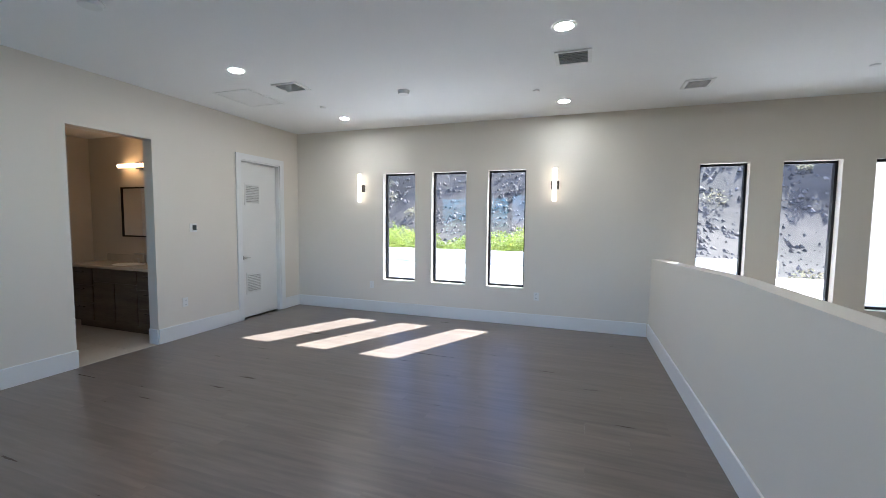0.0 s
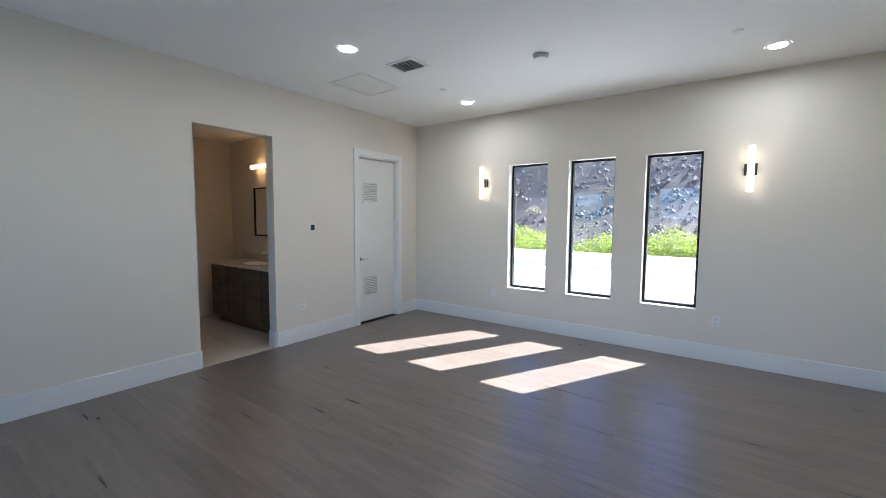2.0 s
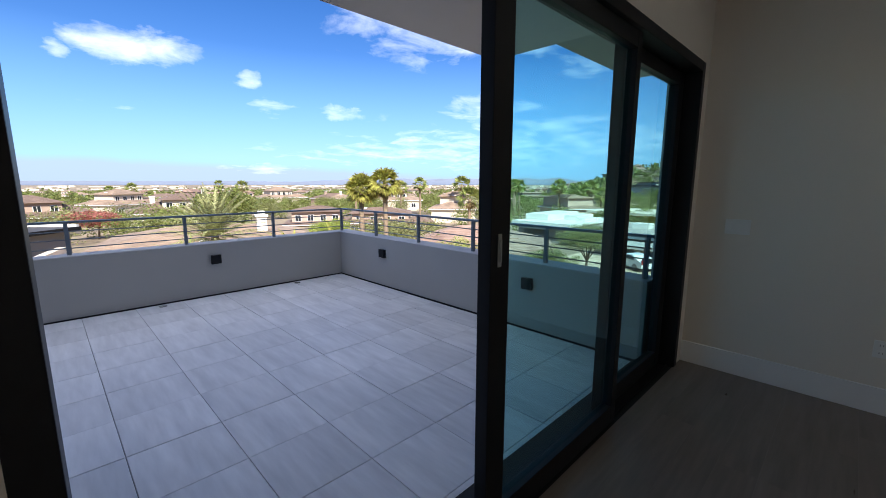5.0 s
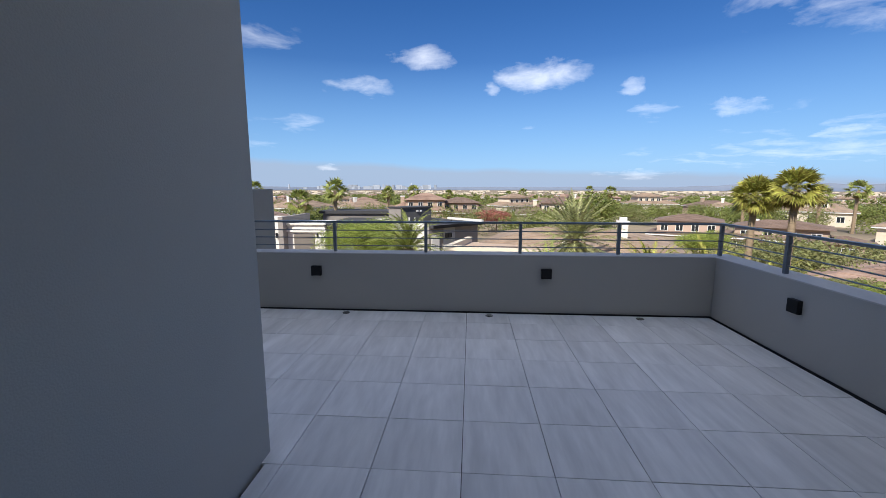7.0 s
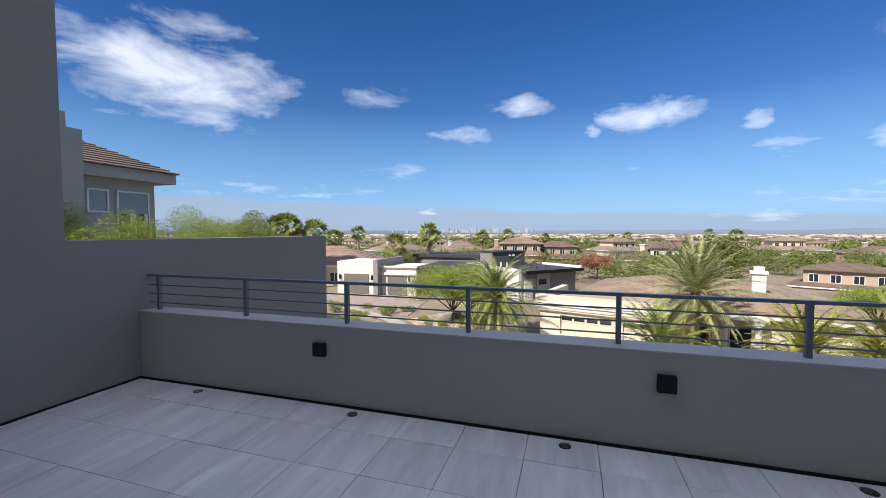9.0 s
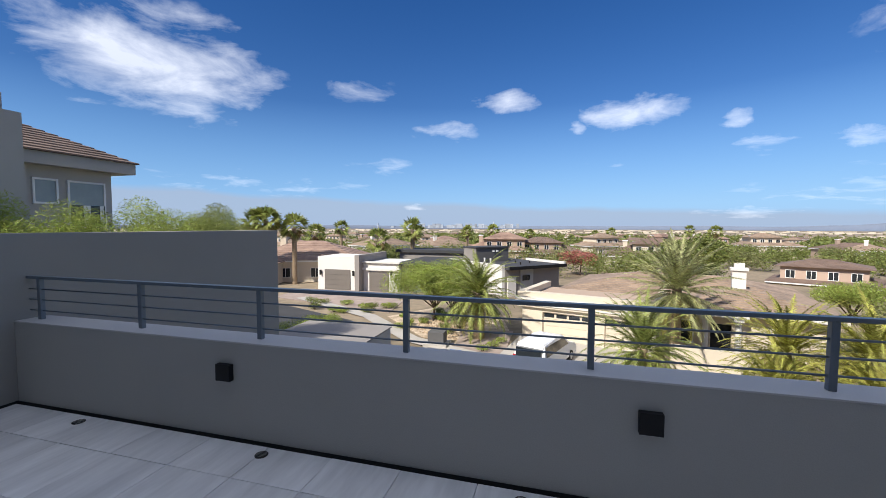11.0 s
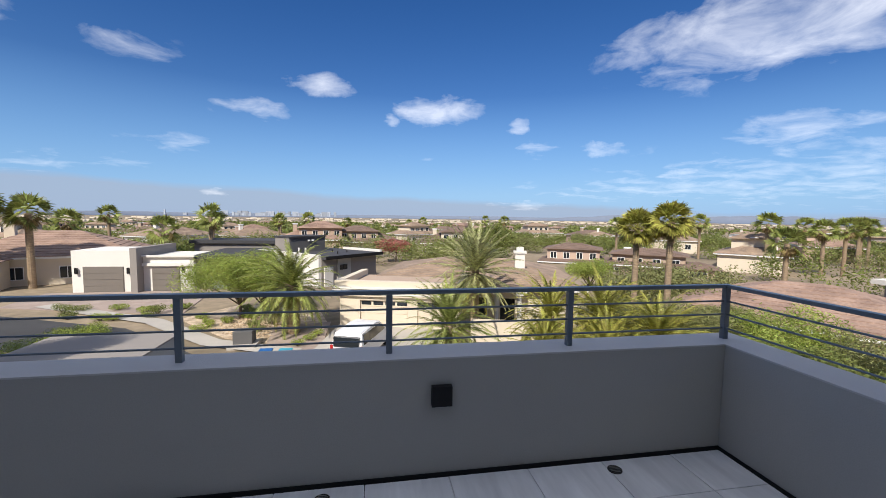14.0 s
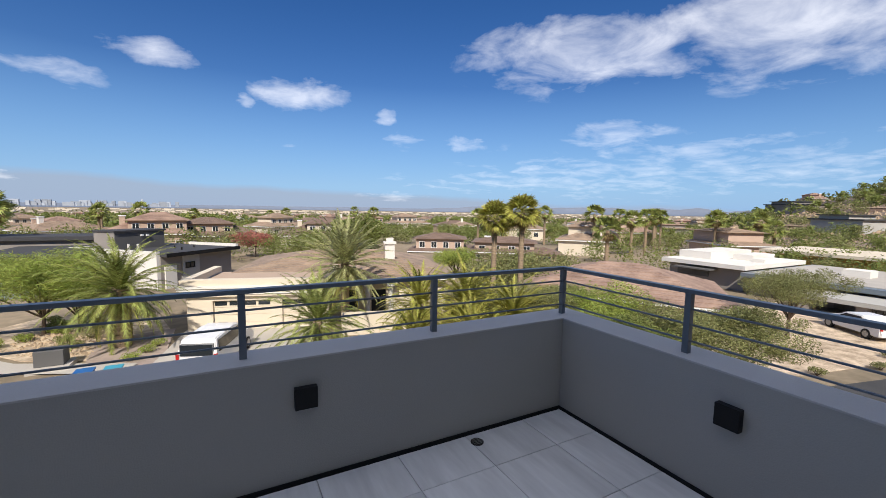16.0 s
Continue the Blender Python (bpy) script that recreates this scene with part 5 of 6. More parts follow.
ch = part("chimney", boxes((-8.3, -7.5, -43.1, -42.3, -3.2, -1.45)), M_WHITEWALL, cream, "white stucco chimney")
part("chimney_cap", boxes((-8.42, -7.38, -43.22, -42.18, -1.45, -1.28), (-8.2, -7.6, -43.0, -42.4, -1.28, -0.95)), M_WHITEWALL, ch)
pier = part("stone_pier", boxes((-9.7, -8.3, -33.9, -33.3, GZ, -4.9)), M_TAN, cream, "reddish ledgestone planter wall")
for r in range(10):
    for c in range(3):
        x0 = -9.72 + 0.48 * c - (0.15 if r % 2 and c else 0)
        part("stone", boxes((x0, min(x0 + 0.47, -8.28), -33.3, -33.25 + 0.02 * ((r * 7 + c * 3) % 3), GZ + 0.16 * r + 0.01, GZ + 0.16 * r + 0.15)), M_LEDGE, pier)
part("garden_wall", boxes((-8.29, -4.2, -33.8, -33.5, GZ, -5.05)), M_CREAM, cream, "cream garden wall")
turn = pose(5.3, -32.6, 0, 0, 0, -16.3) @ Matrix.Translation((-5.7, 35.45, 0))
for ob in cream.children_recursive:
    ob.data.transform(turn)

# white modern house with garages
mod = thing("house", "white modern house with taupe garage doors and flat roofs", "house", (24, -50, GZ))
part("garage_wall", boxes((26.3, 31.9, -54, -48.4, GZ, -2.3)), M_WHITEWALL, mod, "white stucco garage block")
part("side_wall", boxes((25.7, 26.299, -56, -47.6, GZ, -2.0)), M_GREYWALL, mod)
part("second_wall", boxes((21.0, 25.699, -56, -48.8, GZ, -3.0)), M_WHITEWALL, mod)
part("band", boxes((20.8, 25.699, -48.79, -48.5, -3.9, -3.6), (20.8, 25.699, -48.79, -48.5, -2.99, -2.8)), M_WHITEWALL, mod)
part("rear_wall", boxes((17.0, 20.999, -60, -49.5, GZ, -3.2)), M_GREYWALL, mod)
part("roof", boxes((14.4, 21.4, -60, -48.9, -3.199, -2.9), (12.4, 26.0, -66, -60.1, -2.35, -1.95)), M_DARKROOF, mod, "dark flat roof slabs")
part("upper_wall", boxes((13.5, 25.5, -65.5, -60.5, -6.5, -2.351)), M_GREYWALL, mod)
for a, b, yy, zt in ((27.3, 30.9, -48.4, -3.9), (22.3, 24.9, -48.8, -4.1)):
    g = part("garage_door", boxes((a, b, yy + 0.002, yy + 0.06, GZ, zt)), M_GARAGE, mod, "taupe garage door")
    for k in range(4):
        hgt = (zt - GZ) / 4
        part("door_panel", boxes((a + 0.04, b - 0.04, yy + 0.06, yy + 0.085, GZ + hgt * k + 0.02, GZ + hgt * (k + 1) - 0.02)), M_GARAGE, g)
for x in (26.8, 31.4, 21.7):
    part("wall_lamp", boxes((x - 0.1, x + 0.1, -48.3, -48.1, -4.6, -4.0)), M_BLACK, mod)
part("entry_door", boxes((17.5, 19.6, -49.49, -49.4, GZ, -3.9)), M_BLIND, mod, "pale glass entry")

# dark modern house, its near corner towards the terrace
dark = thing("house", "charcoal modern house with a white wing and dark flat roofs", "house", (9, -52, GZ))
dm = pose(8.4, -48.9, 0, 0, 0, -43.8)
part("white_wall", xf(boxes((0.05, 11.5, -0.35, 0.0, GZ, -2.85), (11.15, 11.5, -8, -0.351, GZ, -2.85)), dm), M_WHITEWALL, dark, "white stucco wing wall")
part("wall", xf(boxes((0.0, 11.1, -9.0, -0.36, GZ, -3.36)), dm), M_GREYWALL, dark)
part("roof", xf(boxes((-0.75, 11.0, -9.5, -0.38, -3.359, -3.05)), dm), M_DARKROOF, dark, "dark flat roof slab")
part("fascia", xf(boxes((-0.8, -0.751, -9.55, -0.36, -3.38, -3.0)), dm), M_BLACK, dark)
part("rear_parapet", xf(boxes((-0.6, 6.3, -9.5, -9.2, -3.049, -2.75)), dm), M_WHITEWALL, dark)
part("upper_wall", xf(boxes((6.4, 9.2, -6.2, -0.9, -3.049, -1.25)), dm), M_CHARCOAL, dark)
# sunlit end: paler panel over the charcoal paints in the stronger light
part("upper_front", xf(boxes((6.45, 9.2, -0.899, -0.84, -3.049, -1.25)), dm), M_GREYWALL, dark, "end wall panel, sunlight put into a paler grey")
part("upper_roof", xf(boxes((6.25, 9.3, -6.35, -0.75, -1.249, -1.08)), dm), M_DARKROOF, dark)
part("pilaster", xf(boxes((-0.15, -0.001, -1.9, -0.7, GZ, -4.3)), dm), M_WHITEWALL, dark, "white pier")
part("bay", xf(boxes((-0.12, -0.001, -4.6, -2.6, GZ, -3.4)), dm), M_STUCCO, dark, "lighter grey bay")
opening(dark, dm, -4.0, -2.9, -0.12, -4.75, -4.15, -1, M_BLACK, M_WINDOW, mullions=2, axis="x")
for x, y in ((4.2, -1.5), (4.9, -1.1)):
    part("roof_vent", xf(cyl(bmesh.new(), (x, y, -3.05), (x, y, -2.35), 0.11, seg=12), dm), M_WHITEWALL, dark, "white roof vent pipe")
for x, y in ((1.5, -4), (2.6, -6.5), (3.6, -5)):
    part("roof_vent", xf(cyl(bmesh.new(), (x, y, -3.05), (x, y, -2.75), 0.07, seg=10), dm), M_DARKMETAL, dark, "small dark roof vent")
for y in (-3.6, -4.2):
    part("flood_lamp", xf(boxes((6.2, 6.399, y - 0.12, y + 0.12, -1.75, -1.55)), dm), M_PLASTIC, dark, "small white flood lamp")

tile_house(40.5, -60, 20, 17, 13, 3.4, 2.6, "tan house with a broad terracotta tile roof", M_CREAM, M_TILE_RED, GZ - 0.3, wings=[(6, 7.5, 7, 6, 3.2, 1.6)])
tile_house(-35.6, -73.0, 330, 13, 9, 2.3, 1.2, "two-storey rose stucco house with a brown tile roof", M_PINK, M_TILE_BRN, GZ - 2.0, upper=(1, 0, 9, 7, 2.2, 1.0), wings=[(-8, 4, 8, 6, 2.3, 1.0)])
tile_house(-41.0, -61, -38, 12, 9, 2.8, 1.3, "two-storey tan house with an arched entry", M_TAN, M_TILE_BRN, GZ - 1.7, upper=(0, 0, 10, 7, 1.5, 0.9), wings=[(-6.5, 3, 5, 5, 2.8, 0.9)])
tile_house(4, -105, 5, 16, 10, 3.4, 2.0, "tan house with a brown tile roof", M_TAN, M_TILE_BRN, GZ - 1.5, upper=(2, 0, 9, 7, 2.4, 1.3))
tile_house(-16, -98, -8, 16, 10, 3.6, 2.0, "tan house with a brown tile roof", M_CREAM, M_TILE_BRN, GZ - 1.5, upper=(-2, 0, 9, 7, 2.4, 1.3))
tile_house(16, -98, 5, 14, 10, 3.6, 2.2, "orange-tan house with a terracotta roof", M_TAN, M_TILE_RED, GZ - 0.8, upper=(-2, 0, 9, 7, 2.4, 1.5))
tile_house(-30.6, -28.8, 36, 13, 16, 2.3, 2.2, "house with a wide rose-brown tile roof", M_TAN, M_TILE_RED, GZ - 1.2, chimney=False)

# west: white flat-roofed house and neighbours
wh = thing("house", "white modern house with layered flat roofs and painted-dark recesses", "house", (-50, -29, GZ))
part("wall", boxes((-57, -45, -33, -25, -8.5, -4.2)), M_GREYWALL, wh)
part("roof", boxes((-57.5, -44, -33.5, -24.5, -4.199, -3.75)), M_WHITEWALL, wh, "thick white flat roof")
part("upper_wall", boxes((-56, -47, -33.2, -29.5, -3.749, -2.9)), M_WHITEWALL, wh)
part("parapet", boxes((-55, -50, -28.6, -26.6, -3.749, -3.1), (-53, -49, -26.2, -25, -3.749, -3.35)), M_WHITEWALL, wh)
# no hollow here: a charcoal sheet on the wall paints its shade
part("recess", boxes((-44.99, -44.9, -32, -28.5, -5.5, -4.5)), M_CHARCOAL, wh, "charcoal sheet painted as a shaded terrace front")
part("awning", boxes((-44.8, -43.2, -31.5, -27.5, -4.6, -4.45)), M_CHARCOAL, wh, "dark awning")
gh = thing("house", "grey modern house with flat roofs beside the gravel yard", "house", (-50, -15, GZ))
part("wall", boxes((-58, -44, -24, -9, -8.5, -4.7)), M_GREYWALL, gh)
part("roof", boxes((-59, -43, -24.4, -8, -4.699, -4.3)), M_RAIL, gh, "blue-grey flat roof edge")
part("roof_top", boxes((-58.5, -44, -24, -8.4, -4.299, -4.25)), M_CONCRETE, gh, "pale roof membrane")
part("roof_unit", boxes((-52, -50, -19, -17, -4.249, -3.6), (-49, -48, -14, -13, -4.249, -3.7)), M_WHITEWALL, gh)
part("canopy", boxes((-43.9, -39.5, -19, -9, -5.3, -4.95)), M_STUCCO, gh, "pale flat canopy")
for y in (-18, -14.5, -11):
    part("canopy_post", boxes((-40.5, -39.8, y - 0.35, y + 0.35, -7, -5.3)), M_GREYWALL, gh)
part("garage_door", boxes((-43.99, -43.9, -17.4, -12, -6.5, -5.4)), M_GARAGE, gh)
oh = thing("house", "long modern house with an ochre wall and pale roof", "house", (-72, -20, GZ))
part("wall", boxes((-80, -68, -33, -8, -9, -3.9)), mat("ochre_stucco", (0.55, 0.33, 0.1), 0.9), oh)
part("roof", boxes((-80.5, -67, -33.5, -7.5, -3.899, -3.5)), M_CREAM, oh, "pale flat roof")
part("upper_wall", boxes((-78, -71, -20, -9, -3.499, -2.6)), M_CREAM, oh)
tile_house(-84.4, -46.3, 62, 12.5, 8, 2.6, 0.9, "two-storey rose stucco house with a low tan roof", M_PINK, M_TILE_TAN, GZ - 0.2, upper=(-1, 0, 10.5, 6.5, 2.2, 0.7), chimney=False)
tile_house(-62, -62, 40, 14, 9, 3.2, 1.6, "tan house among palms", M_CREAM, M_TILE_TAN, GZ - 0.5, upper=(0, 0, 8, 6, 2.4, 1.2))

# the grey neighbour house beyond the low wall
nb = thing("house", "grey two-storey neighbour house with a brown tile hip roof", "house", (26, -10, -3))
part("wall", boxes((21.0, 32, -15.85, -11.0, -6.6, 3.75)), M_STUCCO, nb)
part("fascia", boxes((20.45, 33, -16.5, -9.8, 3.75, 4.2)), M_STUCCO, nb, "grey boxed eave")
part("roof", hip_roof(bmesh.new(), 20.35, 33.1, -16.6, -8.6, 4.2, 2.0, 15, 0.06), M_TILE_BRN, nb, "brown tile hip roof")
part("tower_wall", boxes((18.6, 20.9, -11.6, -4, -6.6, 5.0), (18.7, 20.8, -11.2, -4.5, 5.0, 5.5), (18.9, 20.6, -10.6, -5, 5.5, 6.2)), M_STUCCO, nb, "stepped grey tower block")
opening(nb, Matrix(), -15.57, -14.2, 21.0, 1.45, 3.3, -1, M_TRIM, M_BLIND, mullions=1, axis="x")
opening(nb, Matrix(), -13.9, -13.1, 21.0, 2.35, 3.3, -1, M_TRIM, M_BLIND, mullions=1, axis="x")
part("lower_glass", boxes((20.92, 20.975, -15.5, -14.27, 1.55, 2.35)), M_WINDOW, nb, "dark lower window glass")
part("curtain", boxes((20.9, 20.915, -14.95, -14.7, 1.55, 2.35), (20.9, 20.915, -15.45, -15.3, 1.55, 2.35)), M_TRIM, nb)

# low garden block below the terrace
gb = thing("garden_wall", "grey stucco garden wall block with a pale flat top", "garden wall", (12, -18.3, GZ))
part("wall", boxes((9.9, 14.1, -19.8, -17.0, GZ - 0.5, -3.06)), M_STUCCO, gb)
part("cap", boxes((9.85, 14.15, -19.85, -16.95, -3.059, -3.0)), M_GREYWALL, gb)


# far houses, trees and the distant town
protos = []
for k, (wm, rm, up) in enumerate(((M_CREAM, M_TILE_TAN, (1, 0, 8, 6, 2.4, 1.3)), (M_TAN, M_TILE_BRN, None), (M_PINK, M_TILE_RED, (-2, 0, 8, 7, 2.3, 1.3)), (M_WHITEWALL, M_TILE_TAN, None))):
    protos.append(tile_house(-60 - 25 * k, -150 - 6 * k, 8 * k, 15, 10, 3.3, 1.9, "stucco house with a tile roof among trees", wm, rm, height(-60 - 25 * k, -150 - 6 * k) + 0.2, up, group="houses across the valley", windows=3))
rgf = random.Random(77)
spots = []
for _ in range(4000):
    if len(spots) >= 84:
        break
    a, r = rgf.uniform(-1.35, 1.0), 118 * (1 + rgf.random() ** 1.6 * 5.5)
    x, y = math.sin(a) * r, -math.cos(a) * r
    if y > -35 or any(math.hypot(x - p, y - q) < 19 + r * 0.025 for p, q in spots) or math.hypot(x, y + 100) < 28 or (a < -0.9 and r < 235):
        continue
    spots.append((x, y))
for i, (x, y) in enumerate(spots):
    copy_thing(protos[i % 4], pose(x, y, height(x, y) + 0.1, 0, 0, rgf.uniform(-40, 40)))


NAMED = ((4, -105), (-16, -98), (16, -98), (-34.6, -71.5), (-29, -64), (-41, -61), (-36, -54), (40.5, -60), (12, -55), (20, -56), (28, -52), (-82, -45), (-62, -62), (-75, -41))


def woods(name, n, r0, r1, size, mats, seed, label, amin=-1.5, amax=1.15, power=1.3, hmin=3.0, hmax=6.5, leaves=46):
    rg = random.Random(seed)
    V, F = [], []
    for _ in range(n):
        a, r = rg.uniform(amin, amax), r0 + (r1 - r0) * rg.random() ** power
        x, y = math.sin(a) * r, -math.cos(a) * r
        if any(math.hypot(x - p, y - q) < 8.5 for p, q in spots) or any(math.hypot(x - p, y - q) < (14 if r > 70 else 9) for p, q in NAMED):
            continue
        z, h, R = height(x, y), rg.uniform(hmin, hmax), rg.uniform(1.8, 3.6)
        blobs = [(x + rg.uniform(-.6, .6) * R, y + rg.uniform(-.6, .6) * R, z + h * rg.uniform(0.45, 0.8), R * rg.uniform(0.4, 0.7)) for _ in range(6)]
        blobs.append((x, y, z + h * 0.25, R * 0.5))
        V.append(leaf_cloud(rg, blobs, int(leaves * 2.2), size * 0.55 * (1 + r / r1), 0.9))
    return tagged(leaves_mesh(name, np.concatenate(V), mats), label, "trees", kind="stuff")


woods("yard_trees", 46, 40, 64, 0.16, M_LEAF_OL, 25, "low olive shrubs and trees in the yards", -0.74, -0.5, 1.0, 1.4, 2.9, 300)
woods("far_trees", 760, 66, 230, 0.25, M_LEAF, 5, "green trees between the houses", hmin=2.4, hmax=5.0, leaves=240)
woods("far_olive_trees", 420, 66, 280, 0.25, M_LEAF_OL, 6, "dusty olive trees between the houses", hmin=2.2, hmax=4.6, leaves=240)
woods("distant_trees", 3600, 180, 1500, 1.2, M_LEAF, 7, "dark green trees across the plain", power=1.0, leaves=34)
woods("distant_olive_trees", 1500, 250, 2200, 1.5, M_LEAF_OL, 8, "grey-green trees across the plain", power=1.0, leaves=30)
rgp = random.Random(12)
fp = [fan_palm(20 + 9 * k, -120 - 8 * k, height(20 + 9 * k, -120 - 8 * k), height(20 + 9 * k, -120 - 8 * k) + 8, 2.2, "distant fan palm between the roofs", 200 + k, 22, 0.25, "distant palms") for k in range(2)]
for k, (x, y) in enumerate([(28, -58), (24, -62), (46, -70), (55, -66), (52, -90), (33, -88)] + [(rgp.uniform(-95, -42), rgp.uniform(-85, -38)) for _ in range(16)] + [(rgp.uniform(-60, 60), rgp.uniform(-190, -115)) for _ in range(10)]):
    copy_thing(fp[k % 2], pose(x, y, height(x, y) - rgp.uniform(0, 3), 0, 0, rgp.uniform(0, 360)))

# pale roofs far out on the plain, and the towers of the far city
V, F = [], []
rgc = random.Random(31)


def block(V, F, x, y, z, w, d, h):
    o = len(V)
    V += [(x + sx * w / 2, y + sy * d / 2, z + k * h) for k in (0, 1) for sx, sy in ((-1, -1), (1, -1), (1, 1), (-1, 1))]
    F += [tuple(o + i for i in q) for q in ((4, 5, 6, 7), (0, 1, 5, 4), (1, 2, 6, 5), (2, 3, 7, 6), (3, 0, 4, 7))]


for _ in range(900):
    a, r = rgc.uniform(-1.3, 1.0), rgc.uniform(500, 3300)
    x, y = math.sin(a) * r, -math.cos(a) * r
    block(V, F, x, y, height(x, y) - 1, rgc.uniform(6, 18) * r / 1100, rgc.uniform(8, 14), rgc.uniform(2.5, 4.5) * (0.7 + r / 3500))
tagged(raw("distant_roofs", V, F, M_CREAM), "pale buildings far out on the plain", "distant buildings", kind="stuff")
V, F = [], []
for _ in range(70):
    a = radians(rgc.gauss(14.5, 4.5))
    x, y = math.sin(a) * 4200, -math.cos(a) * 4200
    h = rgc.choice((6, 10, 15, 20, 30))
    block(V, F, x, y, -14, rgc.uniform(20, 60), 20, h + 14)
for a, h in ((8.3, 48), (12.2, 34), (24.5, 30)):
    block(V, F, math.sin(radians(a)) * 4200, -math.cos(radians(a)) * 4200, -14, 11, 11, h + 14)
tagged(raw("city_skyline", V, F, M_SKYLINE), "towers of the far city, haze put into their colour", "skyline", kind="stuff")
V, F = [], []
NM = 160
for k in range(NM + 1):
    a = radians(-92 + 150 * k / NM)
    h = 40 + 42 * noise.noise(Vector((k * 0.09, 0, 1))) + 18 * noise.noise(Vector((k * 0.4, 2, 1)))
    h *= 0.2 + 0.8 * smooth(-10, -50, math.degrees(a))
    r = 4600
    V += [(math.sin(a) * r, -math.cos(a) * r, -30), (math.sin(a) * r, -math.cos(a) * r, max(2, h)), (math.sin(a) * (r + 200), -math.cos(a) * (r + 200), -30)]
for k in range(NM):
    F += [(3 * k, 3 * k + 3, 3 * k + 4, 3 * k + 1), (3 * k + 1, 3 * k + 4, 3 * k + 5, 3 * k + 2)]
tagged(raw("backdrop", V, F, M_HAZE, smooth=True), "desert mountains on the horizon, haze painted in blue-grey", "mountains", kind="structure")

# houses and scrub on the western ridge
for k, (x, y, yaw, w) in enumerate(((-228, -92, 65, 20), (-205, -118, 55, 9), (-160, -52, 70, 14), (-150, -100, 55, 12), (-140, -128, 45, 12))):
    z = height(x, y)
    hh = thing("house", "flat-roofed house on the hillside", "house", (x, y, z), "houses on the ridge")
    mm = at(x, y, z, yaw)
    part("wall", xf(boxes((-w / 2, w / 2, -5, 5, -4, 3.2), (-w / 3, w / 4, -5, 4, 3.2, 4.6)), mm), (M_GREYWALL, M_CREAM, M_STUCCO)[k % 3], hh)
    part("roof", xf(boxes((-w / 2 - 0.6, w / 2 + 0.6, -5.6, 5.8, 3.201, 3.6), (-w / 3 - 0.6, w / 4 + 0.6, -5.6, 4.8, 4.601, 4.85)), mm), (M_DARKROOF, M_TILE_TAN)[k % 2], hh)
    for j in range(4):
        c = -w / 2 + w * (j + 0.5) / 4
        opening(hh, mm, c - 1.4, c + 1.4, 5, 0.6, 2.6, 1, M_DARKMETAL, M_WINDOW, mullions=2)
for k, (p, q, hw_) in enumerate((((-176, -30), (-168, -84), 3.2), ((-205, -24), (-196, -62), 2.6), ((-150, -72), (-140, -104), 2.2))):
    zz = min(height(*p), height(*q)) - 0.5
    dx, dy = q[0] - p[0], q[1] - p[1]
    nx, ny = dy / math.hypot(dx, dy), -dx / math.hypot(dx, dy)
    rw = thing("retaining_wall", "long dark stone retaining wall on the hillside", "retaining wall", (p[0], p[1], zz), "hillside walls")
    part("wall", prism(bmesh.new(), [p, q, (q[0] - nx * 1.2, q[1] - ny * 1.2), (p[0] - nx * 1.2, p[1] - ny * 1.2)], zz - 4, zz + hw_), M_TILE_BRN, rw)
    part("coping", prism(bmesh.new(), [(p[0] + nx * 0.2, p[1] + ny * 0.2), (q[0] + nx * 0.2, q[1] + ny * 0.2), (q[0] - nx * 1.4, q[1] - ny * 1.4), (p[0] - nx * 1.4, p[1] - ny * 1.4)], zz + hw_ + 0.001, zz + hw_ + 0.25), M_TAN, rw)
V, F = [], []
rgk = random.Random(19)
for _ in range(5000):
    x, y = rgk.uniform(-230, -120), rgk.uniform(-130, -20)
    s_, o = rgk.uniform(0.3, 1.1), len(V)
    z = height(x, y)
    for dx, dy, dz in ((1, 0, -.2), (0.2, 0.9, -.2), (-0.9, 0.3, -.2), (-0.4, -0.9, -.2), (0.1, 0, 0.7)):
        V.append((x + s_ * dx * rgk.uniform(.7, 1.2), y + s_ * dy * rgk.uniform(.7, 1.2), z + s_ * dz))
    F += [(o, o + 1, o + 4), (o + 1, o + 2, o + 4), (o + 2, o + 3, o + 4), (o + 3, o, o + 4)]
tagged(raw("slope_rocks", V, F, M_BOULDER), "pale broken rocks on the bare slope", "rocks", kind="stuff")
woods("ridge_scrub", 60, 130, 330, 0.4, M_LEAF_OL, 15, "scrub on the western ridge", -1.57, -0.9, 1.0, 1.2, 3.2, 60)

# ---------------------------------------------------------------- behind the window wall
roofdeck = thing("flat_roof", "white membrane roof with a low parapet outside the windows", "roof", (4, 9, 0))
part("membrane", boxes((-6, EAST + 4, FAR + 0.21, 12.0, -0.2, 0.3)), M_ROOFWHITE, roofdeck, "bright white roof membrane")
part("parapet", boxes((-6, 9.2, 12.0, 12.25, -3, 0.68)), M_ROOFWHITE, roofdeck, "white low parapet")
bm = cyl(bmesh.new(), (-0.4, 11.0, 0.3), (-0.4, 11.0, 0.62), 0.05)
cyl(bm, (-0.4, 11.0, 0.6), (-0.25, 11.0, 0.6), 0.05)
part("vent_pipe", bm, M_ROOFWHITE, roofdeck, "white bent vent pipe")
part("side_wall", boxes((9.12, 14, 8.7, 8.95, -3, 4.4)), M_WHITEWALL, roofdeck, "pale stucco wall beside the roof")
V, F = [], []
rgr = random.Random(8)
